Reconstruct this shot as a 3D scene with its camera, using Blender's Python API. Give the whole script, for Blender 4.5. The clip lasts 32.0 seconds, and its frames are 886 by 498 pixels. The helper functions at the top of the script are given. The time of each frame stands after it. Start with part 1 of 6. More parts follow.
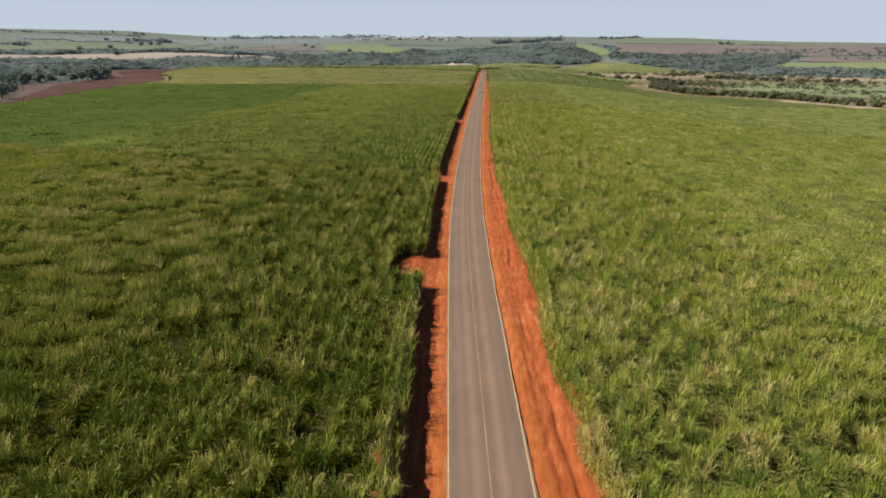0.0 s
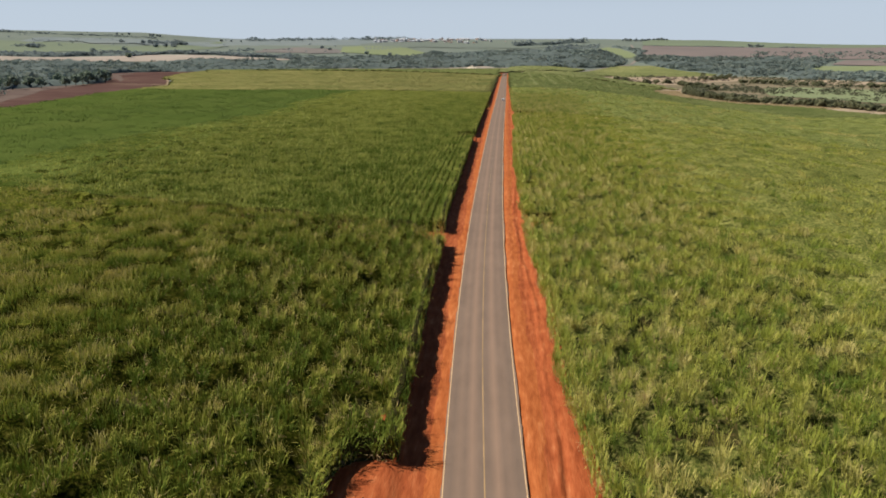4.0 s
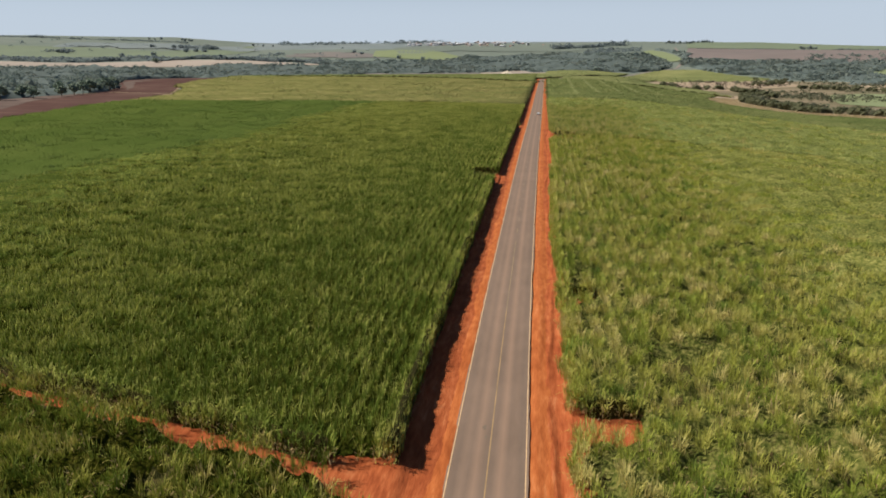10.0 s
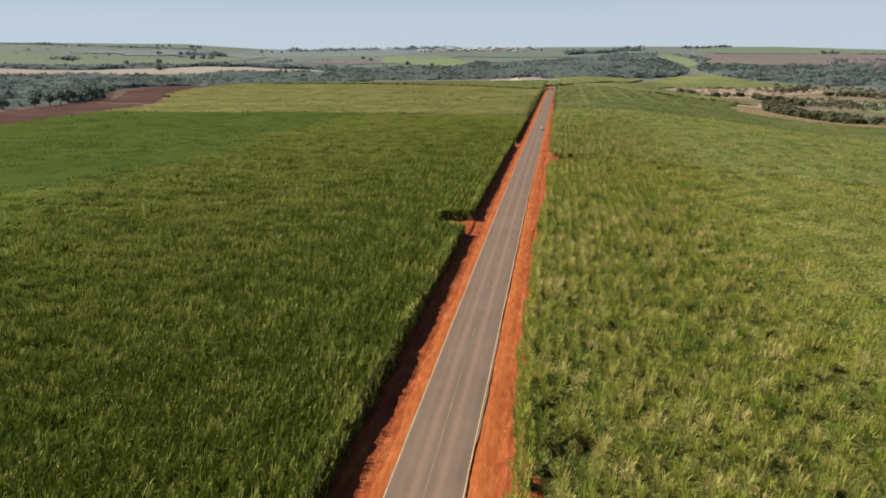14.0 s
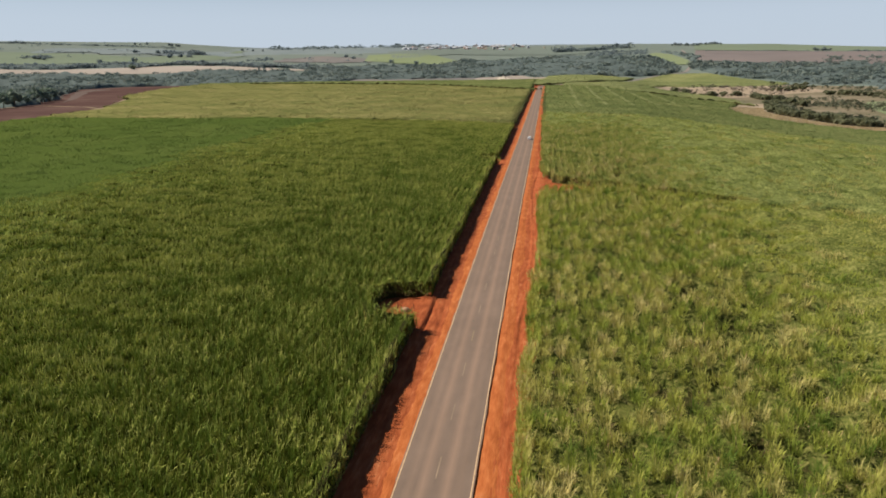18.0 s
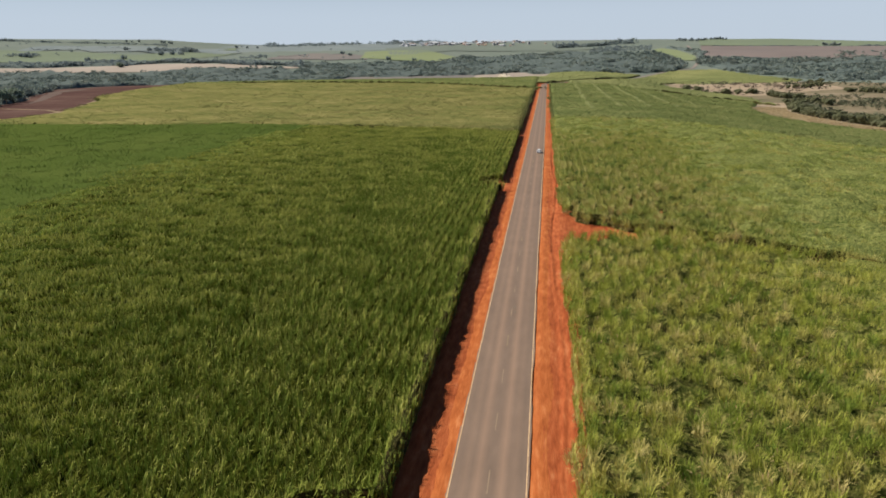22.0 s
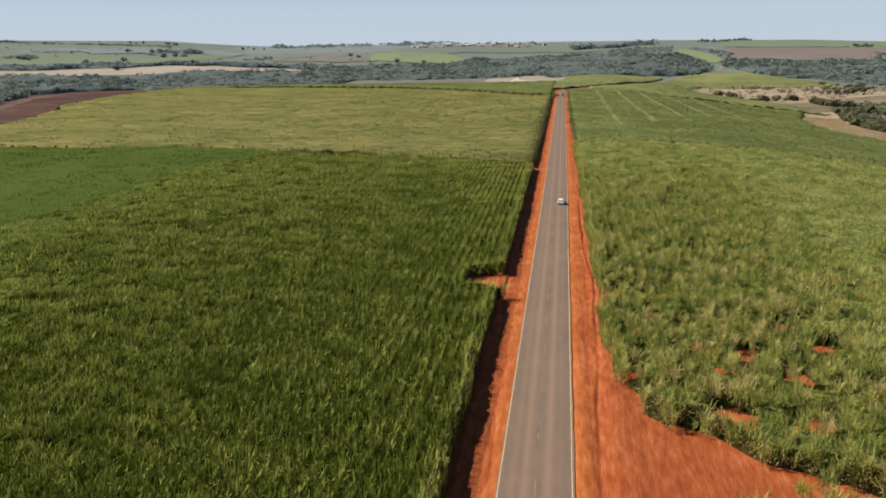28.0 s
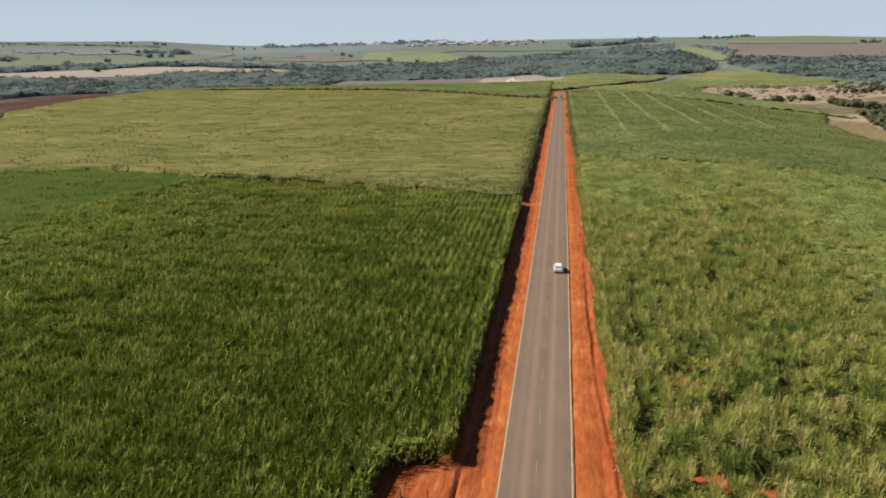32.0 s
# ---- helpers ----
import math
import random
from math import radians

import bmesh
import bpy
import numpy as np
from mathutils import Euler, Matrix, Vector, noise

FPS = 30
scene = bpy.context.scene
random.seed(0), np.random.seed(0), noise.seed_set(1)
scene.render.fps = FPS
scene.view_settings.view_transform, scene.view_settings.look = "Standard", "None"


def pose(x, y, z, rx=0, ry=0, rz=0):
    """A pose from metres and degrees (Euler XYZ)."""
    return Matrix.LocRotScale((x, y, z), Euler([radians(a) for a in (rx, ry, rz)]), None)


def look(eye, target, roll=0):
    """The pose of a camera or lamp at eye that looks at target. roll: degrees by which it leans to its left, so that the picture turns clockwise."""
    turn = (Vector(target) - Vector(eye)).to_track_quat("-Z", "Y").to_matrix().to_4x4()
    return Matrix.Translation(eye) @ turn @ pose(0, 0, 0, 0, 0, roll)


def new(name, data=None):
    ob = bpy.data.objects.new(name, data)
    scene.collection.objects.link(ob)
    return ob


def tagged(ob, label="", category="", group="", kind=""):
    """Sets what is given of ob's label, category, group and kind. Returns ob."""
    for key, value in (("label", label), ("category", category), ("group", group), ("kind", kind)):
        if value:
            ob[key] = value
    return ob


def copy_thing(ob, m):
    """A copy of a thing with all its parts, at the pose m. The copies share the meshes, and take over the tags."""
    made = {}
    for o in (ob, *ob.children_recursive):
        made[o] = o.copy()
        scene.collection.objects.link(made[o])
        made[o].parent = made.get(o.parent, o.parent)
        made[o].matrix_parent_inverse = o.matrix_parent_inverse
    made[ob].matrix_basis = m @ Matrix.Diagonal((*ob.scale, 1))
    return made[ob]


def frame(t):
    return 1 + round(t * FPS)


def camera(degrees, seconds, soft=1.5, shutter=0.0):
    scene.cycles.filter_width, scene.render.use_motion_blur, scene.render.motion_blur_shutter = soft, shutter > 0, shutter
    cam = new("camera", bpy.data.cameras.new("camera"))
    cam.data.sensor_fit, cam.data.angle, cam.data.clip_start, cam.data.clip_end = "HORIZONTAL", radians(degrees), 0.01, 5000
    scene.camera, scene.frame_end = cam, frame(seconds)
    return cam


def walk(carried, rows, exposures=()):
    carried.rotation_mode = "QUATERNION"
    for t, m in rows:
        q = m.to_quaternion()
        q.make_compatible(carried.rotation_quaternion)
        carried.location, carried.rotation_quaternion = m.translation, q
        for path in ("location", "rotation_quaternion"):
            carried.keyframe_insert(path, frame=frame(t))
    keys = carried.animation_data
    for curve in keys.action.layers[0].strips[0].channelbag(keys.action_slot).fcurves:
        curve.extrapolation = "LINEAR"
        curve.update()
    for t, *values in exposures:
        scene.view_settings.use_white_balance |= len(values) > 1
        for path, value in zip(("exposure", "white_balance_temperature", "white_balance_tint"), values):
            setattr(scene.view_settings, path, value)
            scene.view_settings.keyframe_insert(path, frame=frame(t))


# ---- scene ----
cam = camera(59.8, 32.0, soft=1.75)
METRES, EYE, TILT, LEAN, TURN = 500.0, 35.0, 0.0, 0.0, 3.6
ROWS = [
    (0.0, 0.0, 0.0, 0.0, -0.07, -14.6, 0.28),
    (0.5, 0.0005, 0.017, 0.0, 0.12, -14.58, 0.24),
    (1.0, 0.0012, 0.0338, -0.0, 0.28, -14.58, 0.21),
    (1.5, 0.0018, 0.0503, -0.0002, 0.46, -14.56, 0.21),
    (2.0, 0.0024, 0.0668, -0.0001, 0.63, -14.54, 0.21),
    (2.5, 0.0031, 0.0832, -0.0001, 0.81, -14.51, 0.21),
    (3.0, 0.0037, 0.0997, 0.0002, 0.99, -14.48, 0.22),
    (3.5, 0.0043, 0.1178, 0.0006, 1.19, -14.46, 0.22),
    (5.5, 0.0076, 0.1789, 0.0014, 2.07, -14.39, 0.22),
    (6.0, 0.0085, 0.1927, 0.0017, 2.27, -14.38, 0.21),
    (6.5, 0.0094, 0.2073, 0.0021, 2.5, -14.37, 0.21),
    (7.0, 0.0102, 0.2218, 0.0024, 2.75, -14.34, 0.23),
    (7.5, 0.0111, 0.237, 0.0026, 3.03, -14.3, 0.26),
    (8.0, 0.0119, 0.2504, 0.0028, 3.27, -14.27, 0.29),
    (8.5, 0.0129, 0.2647, 0.003, 3.5, -14.24, 0.35),
    (9.0, 0.0139, 0.279, 0.0032, 3.72, -14.22, 0.39),
    (9.5, 0.015, 0.2934, 0.0035, 3.93, -14.2, 0.43),
    (10.0, 0.0161, 0.3079, 0.0037, 4.12, -14.19, 0.45),
    (10.5, 0.0176, 0.3232, 0.0038, 4.36, -14.15, 0.45),
    (11.0, 0.0194, 0.3366, 0.0041, 4.59, -14.12, 0.5),
    (11.5, 0.0217, 0.351, 0.0043, 4.8, -14.06, 0.51),
    (12.0, 0.0245, 0.3656, 0.0045, 4.98, -14.0, 0.5),
    (12.5, 0.0276, 0.3802, 0.0047, 5.08, -13.95, 0.5),
    (13.0, 0.0305, 0.3949, 0.0048, 5.14, -13.89, 0.55),
    (13.5, 0.033, 0.4097, 0.005, 5.17, -13.83, 0.6),
    (14.0, 0.0351, 0.4249, 0.0052, 5.19, -13.78, 0.65),
    (14.5, 0.0371, 0.4402, 0.0053, 5.12, -13.76, 0.65),
    (16.5, 0.041, 0.5018, 0.0055, 4.65, -13.84, 0.78),
    (17.0, 0.0406, 0.517, 0.0056, 4.54, -13.88, 0.75),
    (17.5, 0.0398, 0.5321, 0.0058, 4.43, -13.91, 0.76),
    (18.0, 0.0386, 0.5475, 0.006, 4.29, -13.94, 0.8),
    (18.5, 0.0376, 0.5619, 0.006, 4.23, -13.99, 0.82),
    (19.0, 0.0367, 0.5772, 0.0058, 4.18, -14.02, 0.86),
    (19.5, 0.0359, 0.5927, 0.0057, 4.15, -14.06, 0.89),
    (20.0, 0.0355, 0.6085, 0.0057, 4.12, -14.09, 0.93),
    (20.5, 0.0353, 0.6246, 0.0058, 4.12, -14.11, 0.96),
    (21.0, 0.0353, 0.6407, 0.0059, 4.14, -14.14, 0.97),
    (21.5, 0.0354, 0.6578, 0.0061, 4.2, -14.17, 0.99),
    (22.0, 0.0357, 0.6728, 0.0063, 4.28, -14.19, 1.0),
    (22.5, 0.036, 0.6887, 0.0065, 4.36, -14.19, 1.03),
    (23.0, 0.0363, 0.7054, 0.0068, 4.47, -14.19, 1.02),
    (23.5, 0.0365, 0.7197, 0.007, 4.57, -14.18, 1.02),
    (24.0, 0.0367, 0.7347, 0.0072, 4.63, -14.17, 1.0),
    (24.5, 0.0369, 0.7498, 0.0077, 4.71, -14.16, 0.98),
    (25.0, 0.0372, 0.7653, 0.0082, 4.8, -14.14, 0.97),
    (25.5, 0.0375, 0.7806, 0.0086, 4.89, -14.13, 0.98),
    (27.5, 0.0396, 0.8428, 0.01, 5.29, -14.1, 1.0),
    (28.0, 0.0403, 0.8596, 0.0103, 5.37, -14.1, 1.02),
    (28.5, 0.0411, 0.8769, 0.0105, 5.3, -14.11, 1.05),
    (29.0, 0.0421, 0.8954, 0.0107, 5.23, -14.13, 1.12),
    (29.5, 0.043, 0.9116, 0.0106, 5.17, -14.15, 1.19),
    (30.0, 0.0442, 0.9288, 0.0106, 5.14, -14.16, 1.26),
    (30.5, 0.0453, 0.946, 0.0107, 5.14, -14.17, 1.31),
    (31.0, 0.0464, 0.963, 0.0106, 5.16, -14.18, 1.34),
    (31.5, 0.0475, 0.9812, 0.0106, 5.21, -14.19, 1.35),
    (32.0, 0.0485, 0.9971, 0.0106, 5.26, -14.19, 1.36),
]
walk(cam, [(t, pose(0, 0, EYE, TILT, LEAN, TURN) @ pose(METRES * x, METRES * y, METRES * z, 90 + pitch, roll, yaw)) for t, x, y, z, yaw, pitch, roll in ROWS])

# ---- light ----
SUN_EL, SUN_AZ = 44.0, -87.0          # azimuth from +y, clockwise
world = bpy.data.worlds.new("sky")
scene.world = world
world.use_nodes = True
wn = world.node_tree
sky = wn.nodes.new("ShaderNodeTexSky")
sky.sky_type, sky.sun_disc = "NISHITA", False
sky.sun_elevation, sky.sun_rotation = radians(SUN_EL), radians(SUN_AZ)
sky.air_density, sky.dust_density, sky.ozone_density = 0.8, 0.3, 3.0
bg = wn.nodes["Background"]
bg.inputs["Strength"].default_value = 0.05
# pale blue haze that thickens towards the horizon
tc = wn.nodes.new("ShaderNodeTexCoord")
sp = wn.nodes.new("ShaderNodeSeparateXYZ")
hr = wn.nodes.new("ShaderNodeValToRGB")
hr.color_ramp.interpolation = "EASE"
hr.color_ramp.elements[0].position, hr.color_ramp.elements[0].color = 0.04, (0.9, 0.9, 0.9, 1)
hr.color_ramp.elements[1].position, hr.color_ramp.elements[1].color = 0.15, (0.0, 0.0, 0.0, 1)
hz = wn.nodes.new("ShaderNodeMix")
hz.data_type = "RGBA"
hz.inputs[7].default_value = (7.75, 9.0, 10.6, 1)
wn.links.new(tc.outputs["Generated"], sp.inputs[0])
wn.links.new(sp.outputs["Z"], hr.inputs[0])
wn.links.new(hr.outputs[0], hz.inputs[0])
wn.links.new(sky.outputs[0], hz.inputs[6])
wn.links.new(hz.outputs[2], bg.inputs["Color"])
sun = new("sun", bpy.data.lights.new("sun", "SUN"))
sun.data.energy, sun.data.angle, sun.data.color = 5.0, radians(0.55), (1.0, 0.92, 0.79)
sd = Vector((math.sin(radians(SUN_AZ)) * math.cos(radians(SUN_EL)), math.cos(radians(SUN_AZ)) * math.cos(radians(SUN_EL)), math.sin(radians(SUN_EL))))
sun.matrix_world = look(sd * 400 + Vector((-10, 400, 0)), (-10, 400, 0))
scene.view_settings.exposure = 0.48

# ---- the plan in functions ----
rng = np.random.default_rng(7)


def sm(a, b, v):
    t = np.clip((np.asarray(v, float) - a) / (b - a), 0, 1)
    return t * t * (3 - 2 * t)


def vnoise(x, y, scale, seed=0):
    """Smooth value noise, 0 to 1."""
    x, y = np.asarray(x, float) / scale, np.asarray(y, float) / scale
    xi, yi = np.floor(x).astype(np.int64), np.floor(y).astype(np.int64)
    fx, fy = x - xi, y - yi
    fx, fy = fx * fx * (3 - 2 * fx), fy * fy * (3 - 2 * fy)

    def rnd(a, b):
        h = (a * 374761393 + b * 668265263 + seed * 974634541) & 0xFFFFFFFF
        h = ((h ^ (h >> 13)) * 1274126177) & 0xFFFFFFFF
        return ((h ^ (h >> 16)) & 0xFFFF) / 65535.0
    a = rnd(xi, yi) * (1 - fx) + rnd(xi + 1, yi) * fx
    b = rnd(xi, yi + 1) * (1 - fx) + rnd(xi + 1, yi + 1) * fx
    return a * (1 - fy) + b * fy


def fbm(x, y, scale, seed=0):
    return (vnoise(x, y, scale, seed) + 0.5 * vnoise(x, y, scale / 2.1, seed + 1) + 0.25 * vnoise(x, y, scale / 4.3, seed + 2)) / 1.75


# middle of the carriageway, by distance along the plan
LINE_Y = np.array([-700, -300, -100, 0, 55, 114, 153, 200, 257, 310, 414, 494, 563, 640, 720, 1150, 1400])
LINE_X = np.array([45, 23, 10.6, 3.6, 0.35, -2.9, -4.7, -6.1, -7.1, -7.7, -8.65, -9.15, -9.45, -9.75, -10.2, -12.8, -13.5])
FINE_Y = np.arange(-700, 1401, 5.0)
FINE_X = np.convolve(np.pad(np.interp(FINE_Y, LINE_Y, LINE_X), 6, mode="edge"), np.hanning(15)[1:-1] / np.hanning(15).sum(), mode="valid")


def mid(y):
    return np.interp(y, FINE_Y, FINE_X)


RIDGE_AZ = [-60, -33.5, -25, -22, -19.3, -2.9, 5.5, 10, 13.6, 17.3, 21, 26.5, 60]
RIDGE_Z = [125, 120, 112, 96, 86, 84, 82, 77, 70, 60, 53, 44, 40]


def height(x, y):
    x, y = np.asarray(x, float), np.asarray(y, float)
    r, az = np.hypot(x, y), np.degrees(np.arctan2(x, np.maximum(y, 1.0)))
    low = -21 * sm(20, 250, x) * sm(2600, 2000, r) - 9 * sm(1560, 1800, r) * sm(200, -50, x)
    ahead = np.where(y > 0, 1.0, 0.0)
    top = np.interp(az, RIDGE_AZ, RIDGE_Z)
    far = sm(1800, 2500, r) * (30 + 12 * sm(5, -20, az))
    ridge = np.maximum(top - low - far, 0) * sm(2450, 3600, r)
    rough = (fbm(x, y, 420, 5) - 0.5) * 14 * sm(1800, 2300, r) * sm(3900, 3000, r)
    return low + (far + ridge + rough) * ahead

# ---- materials ----


def mat(name, stops, scale=1.0, rough=0.85, bump=0.0, bump_scale=20.0, island=0.0, big=0.0, big_scale=0.02, detail=4.0, leaf=0.0, spec=0.3, metallic=0.0, stretch=(1, 1, 1), tone=0.0, sheen=0.0):
    """Noise through a colour ramp in world metres; island: share of per-piece variation; big: wide blotches."""
    m = bpy.data.materials.new(name)
    m.use_nodes = True
    nt = m.node_tree
    N, L = nt.nodes, nt.links
    p = N["Principled BSDF"]
    p.inputs["Roughness"].default_value, p.inputs["Metallic"].default_value = rough, metallic
    p.inputs["Specular IOR Level"].default_value = spec
    p.inputs["Sheen Weight"].default_value, p.inputs["Sheen Roughness"].default_value, p.inputs["Sheen Tint"].default_value = sheen, 0.4, (0.62, 0.72, 0.22, 1)
    geo = N.new("ShaderNodeNewGeometry")
    mp = N.new("ShaderNodeMapping")
    mp.inputs["Scale"].default_value = stretch
    L.new(geo.outputs["Position"], mp.inputs["Vector"])
    nz = N.new("ShaderNodeTexNoise")
    nz.inputs["Scale"].default_value, nz.inputs["Detail"].default_value, nz.inputs["Roughness"].default_value = scale, detail, 0.6
    L.new(mp.outputs[0], nz.inputs["Vector"])
    fac = nz.outputs["Fac"]

    def mix(a, b, f):
        k = N.new("ShaderNodeMix")
        k.inputs[0].default_value = f
        L.new(a, k.inputs[2]), L.new(b, k.inputs[3])
        return k.outputs[0]
    if big:
        nb = N.new("ShaderNodeTexNoise")
        nb.inputs["Scale"].default_value, nb.inputs["Detail"].default_value = big_scale, 3
        L.new(geo.outputs["Position"], nb.inputs["Vector"])
        fac = mix(fac, nb.outputs["Fac"], big)
    if island:
        fac = mix(fac, geo.outputs["Random Per Island"], island)
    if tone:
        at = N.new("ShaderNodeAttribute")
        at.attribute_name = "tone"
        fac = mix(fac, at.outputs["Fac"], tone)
    ramp = N.new("ShaderNodeValToRGB")
    e = ramp.color_ramp.elements
    while len(e) < len(stops):
        e.new(0.5)
    for k, (pos, col) in zip(e, stops):
        k.position, k.color = pos, (*col, 1)
    L.new(fac, ramp.inputs[0])
    L.new(ramp.outputs[0], p.inputs["Base Color"])
    if bump:
        bz = N.new("ShaderNodeTexNoise")
        bz.inputs["Scale"].default_value, bz.inputs["Detail"].default_value = bump_scale, 5
        L.new(mp.outputs[0], bz.inputs["Vector"])
        bp = N.new("ShaderNodeBump")
        bp.inputs["Strength"].default_value, bp.inputs["Distance"].default_value = 1.0, bump
        L.new(bz.outputs["Fac"], bp.inputs["Height"])
        L.new(bp.outputs[0], p.inputs["Normal"])
    if leaf:
        tr = N.new("ShaderNodeBsdfTranslucent")
        L.new(ramp.outputs[0], tr.inputs["Color"])
        ms = N.new("ShaderNodeMixShader")
        ms.inputs[0].default_value = leaf
        L.new(p.outputs[0], ms.inputs[1]), L.new(tr.outputs[0], ms.inputs[2])
        L.new(ms.outputs[0], N["Material Output"].inputs["Surface"])
    return m


def plain(name, col, rough=0.5, metallic=0.0, spec=0.5):
    return mat(name, [(0.3, tuple(c * 0.88 for c in col)), (0.7, tuple(min(1, c * 1.1) for c in col))], 3.0, rough, spec=spec, metallic=metallic)


M_SOIL = mat("red_soil", [(0.33, (0.185, 0.042, 0.013)), (0.46, (0.265, 0.065, 0.021)), (0.56, (0.330, 0.091, 0.031)), (0.68, (0.430, 0.156, 0.066))], 0.9, 0.95, 0.06, 3.0, big=0.3, big_scale=0.08, detail=9, spec=0.1, stretch=(1.8, 0.36, 1))
M_OCHRE = mat("ochre_shoulder_soil", [(0.33, (0.245, 0.062, 0.017)), (0.46, (0.320, 0.089, 0.025)), (0.56, (0.385, 0.116, 0.035)), (0.68, (0.480, 0.177, 0.068))], 0.9, 0.95, 0.05, 3.0, big=0.3, big_scale=0.08, detail=9, spec=0.1, stretch=(1.8, 0.36, 1))
# Pasture greyed towards blue: the haze over it is painted into the colour.
M_PAST = mat("hazed_dry_pasture", [(0.3, (0.118, 0.148, 0.125)), (0.5, (0.142, 0.170, 0.143)), (0.7, (0.172, 0.188, 0.163))], 0.02, 0.95, big=0.4, big_scale=0.004, detail=8, spec=0.1)
# Distant hills in blue-grey, which is haze put into the base colour.
M_HILL = mat("distant_hazed_hill", [(0.3, (0.135, 0.165, 0.17)), (0.5, (0.165, 0.195, 0.195)), (0.7, (0.195, 0.22, 0.21))], 0.012, 0.95, big=0.4, big_scale=0.004, detail=8, spec=0.1)
CANE_MIX = [(0.10, (0.126, 0.190, 0.028)), (0.34, (0.283, 0.323, 0.050)), (0.54, (0.366, 0.365, 0.072)), (0.74, (0.458, 0.410, 0.125)), (0.95, (0.567, 0.480, 0.191))]
# West field's mixed leaves, darkened: their shaded sides are in the colour
CANE_DARK = [(0.12, (0.092, 0.138, 0.014)), (0.34, (0.178, 0.224, 0.028)), (0.54, (0.272, 0.290, 0.042)), (0.74, (0.372, 0.342, 0.072)), (0.92, (0.470, 0.395, 0.135))]
CANE_DEEP = [(0.15, (0.094, 0.141, 0.014)), (0.45, (0.182, 0.230, 0.031)), (0.62, (0.300, 0.335, 0.060)), (0.82, (0.430, 0.430, 0.105))]
CANE_LUSH = [(0.10, (0.110, 0.167, 0.037)), (0.34, (0.250, 0.293, 0.066)), (0.54, (0.352, 0.355, 0.091)), (0.74, (0.420, 0.388, 0.126)), (0.95, (0.500, 0.417, 0.175))]
CANE_PALE = [(0.15, (0.112, 0.138, 0.044)), (0.45, (0.178, 0.186, 0.062)), (0.70, (0.236, 0.219, 0.080)), (0.92, (0.315, 0.270, 0.118))]
CANE_MIX_TOPS = [(0.10, (0.116, 0.153, 0.033)), (0.40, (0.173, 0.200, 0.047)), (0.70, (0.226, 0.232, 0.062)), (0.90, (0.289, 0.270, 0.088))]
CANE_FRESH = [(0.15, (0.105, 0.142, 0.046)), (0.45, (0.155, 0.190, 0.064)), (0.7, (0.205, 0.228, 0.082)), (0.92, (0.29, 0.28, 0.115))]


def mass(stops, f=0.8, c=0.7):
    """The matted leaves below the tops: same colours, darkened to hold their own shade."""
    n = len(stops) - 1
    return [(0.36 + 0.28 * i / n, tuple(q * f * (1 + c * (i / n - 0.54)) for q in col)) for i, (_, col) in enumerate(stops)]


def tight(stops, f=0.55):
    """Colour stops drawn together, so that the noise runs through all of them."""
    return [(0.5 + (p - 0.5) * f, c) for p, c in stops]


M_CANE_MIX = mat("cane_leaf_mixed", tight(CANE_MIX, 0.5), 0.35, 0.7, island=0.14, big=0.3, big_scale=0.03, leaf=0.30, spec=0.15, tone=0.5)
M_CANE_LUSH = mat("cane_leaf_lush_mixed", tight(CANE_LUSH, 0.5), 0.35, 0.7, island=0.14, big=0.3, big_scale=0.03, leaf=0.32, spec=0.15, tone=0.5)
M_CANE_DARK = mat("cane_leaf_dark_mixed", tight(CANE_DARK, 0.5), 0.35, 0.7, island=0.14, big=0.3, big_scale=0.03, leaf=0.20, spec=0.15, tone=0.5)
M_CANE_DEEP = mat("cane_leaf_deep_green", tight(CANE_DEEP, 0.5), 0.3, 0.7, island=0.16, big=0.4, big_scale=0.05, leaf=0.14, spec=0.15, tone=0.52, stretch=(1, 0.35, 1))
M_CANE_FRESH = mat("cane_leaf_fresh_green", tight(CANE_FRESH), 0.1, 0.7, island=0.3, big=0.4, big_scale=0.02, leaf=0.05, spec=0.15, tone=0.3, stretch=(1, 0.2, 1))
M_CANE_PALE = mat("cane_leaf_pale", tight(CANE_PALE), 0.1, 0.7, island=0.3, big=0.4, big_scale=0.02, leaf=0.05, spec=0.15, tone=0.3, stretch=(0.4, 1, 1))
M_CANE_EVEN = mat("cane_leaf_even_green", tight([(0.15, (0.088, 0.135, 0.026)), (0.45, (0.125, 0.18, 0.037)), (0.7, (0.16, 0.21, 0.047)), (0.92, (0.22, 0.25, 0.07))]), 0.1, 0.7, island=0.3, big=0.4, big_scale=0.02, leaf=0.15, spec=0.15, tone=0.3)
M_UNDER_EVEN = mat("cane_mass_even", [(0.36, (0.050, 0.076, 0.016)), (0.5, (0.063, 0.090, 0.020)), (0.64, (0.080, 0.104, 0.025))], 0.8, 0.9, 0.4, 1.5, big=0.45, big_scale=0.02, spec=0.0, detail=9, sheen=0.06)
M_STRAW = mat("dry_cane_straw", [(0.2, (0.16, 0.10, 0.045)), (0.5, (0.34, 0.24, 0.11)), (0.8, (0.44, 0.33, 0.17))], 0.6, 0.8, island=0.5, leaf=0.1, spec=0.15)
# Trash colours over near-black that paints the shade deep in the cane.
M_UNDER_SHADE = mat("cane_trash_and_shade", [(0.3, (0.018, 0.022, 0.005)), (0.55, (0.045, 0.042, 0.012)), (0.72, (0.12, 0.08, 0.035))], 2.5, 0.95, 0.1, 6.0, spec=0.05)
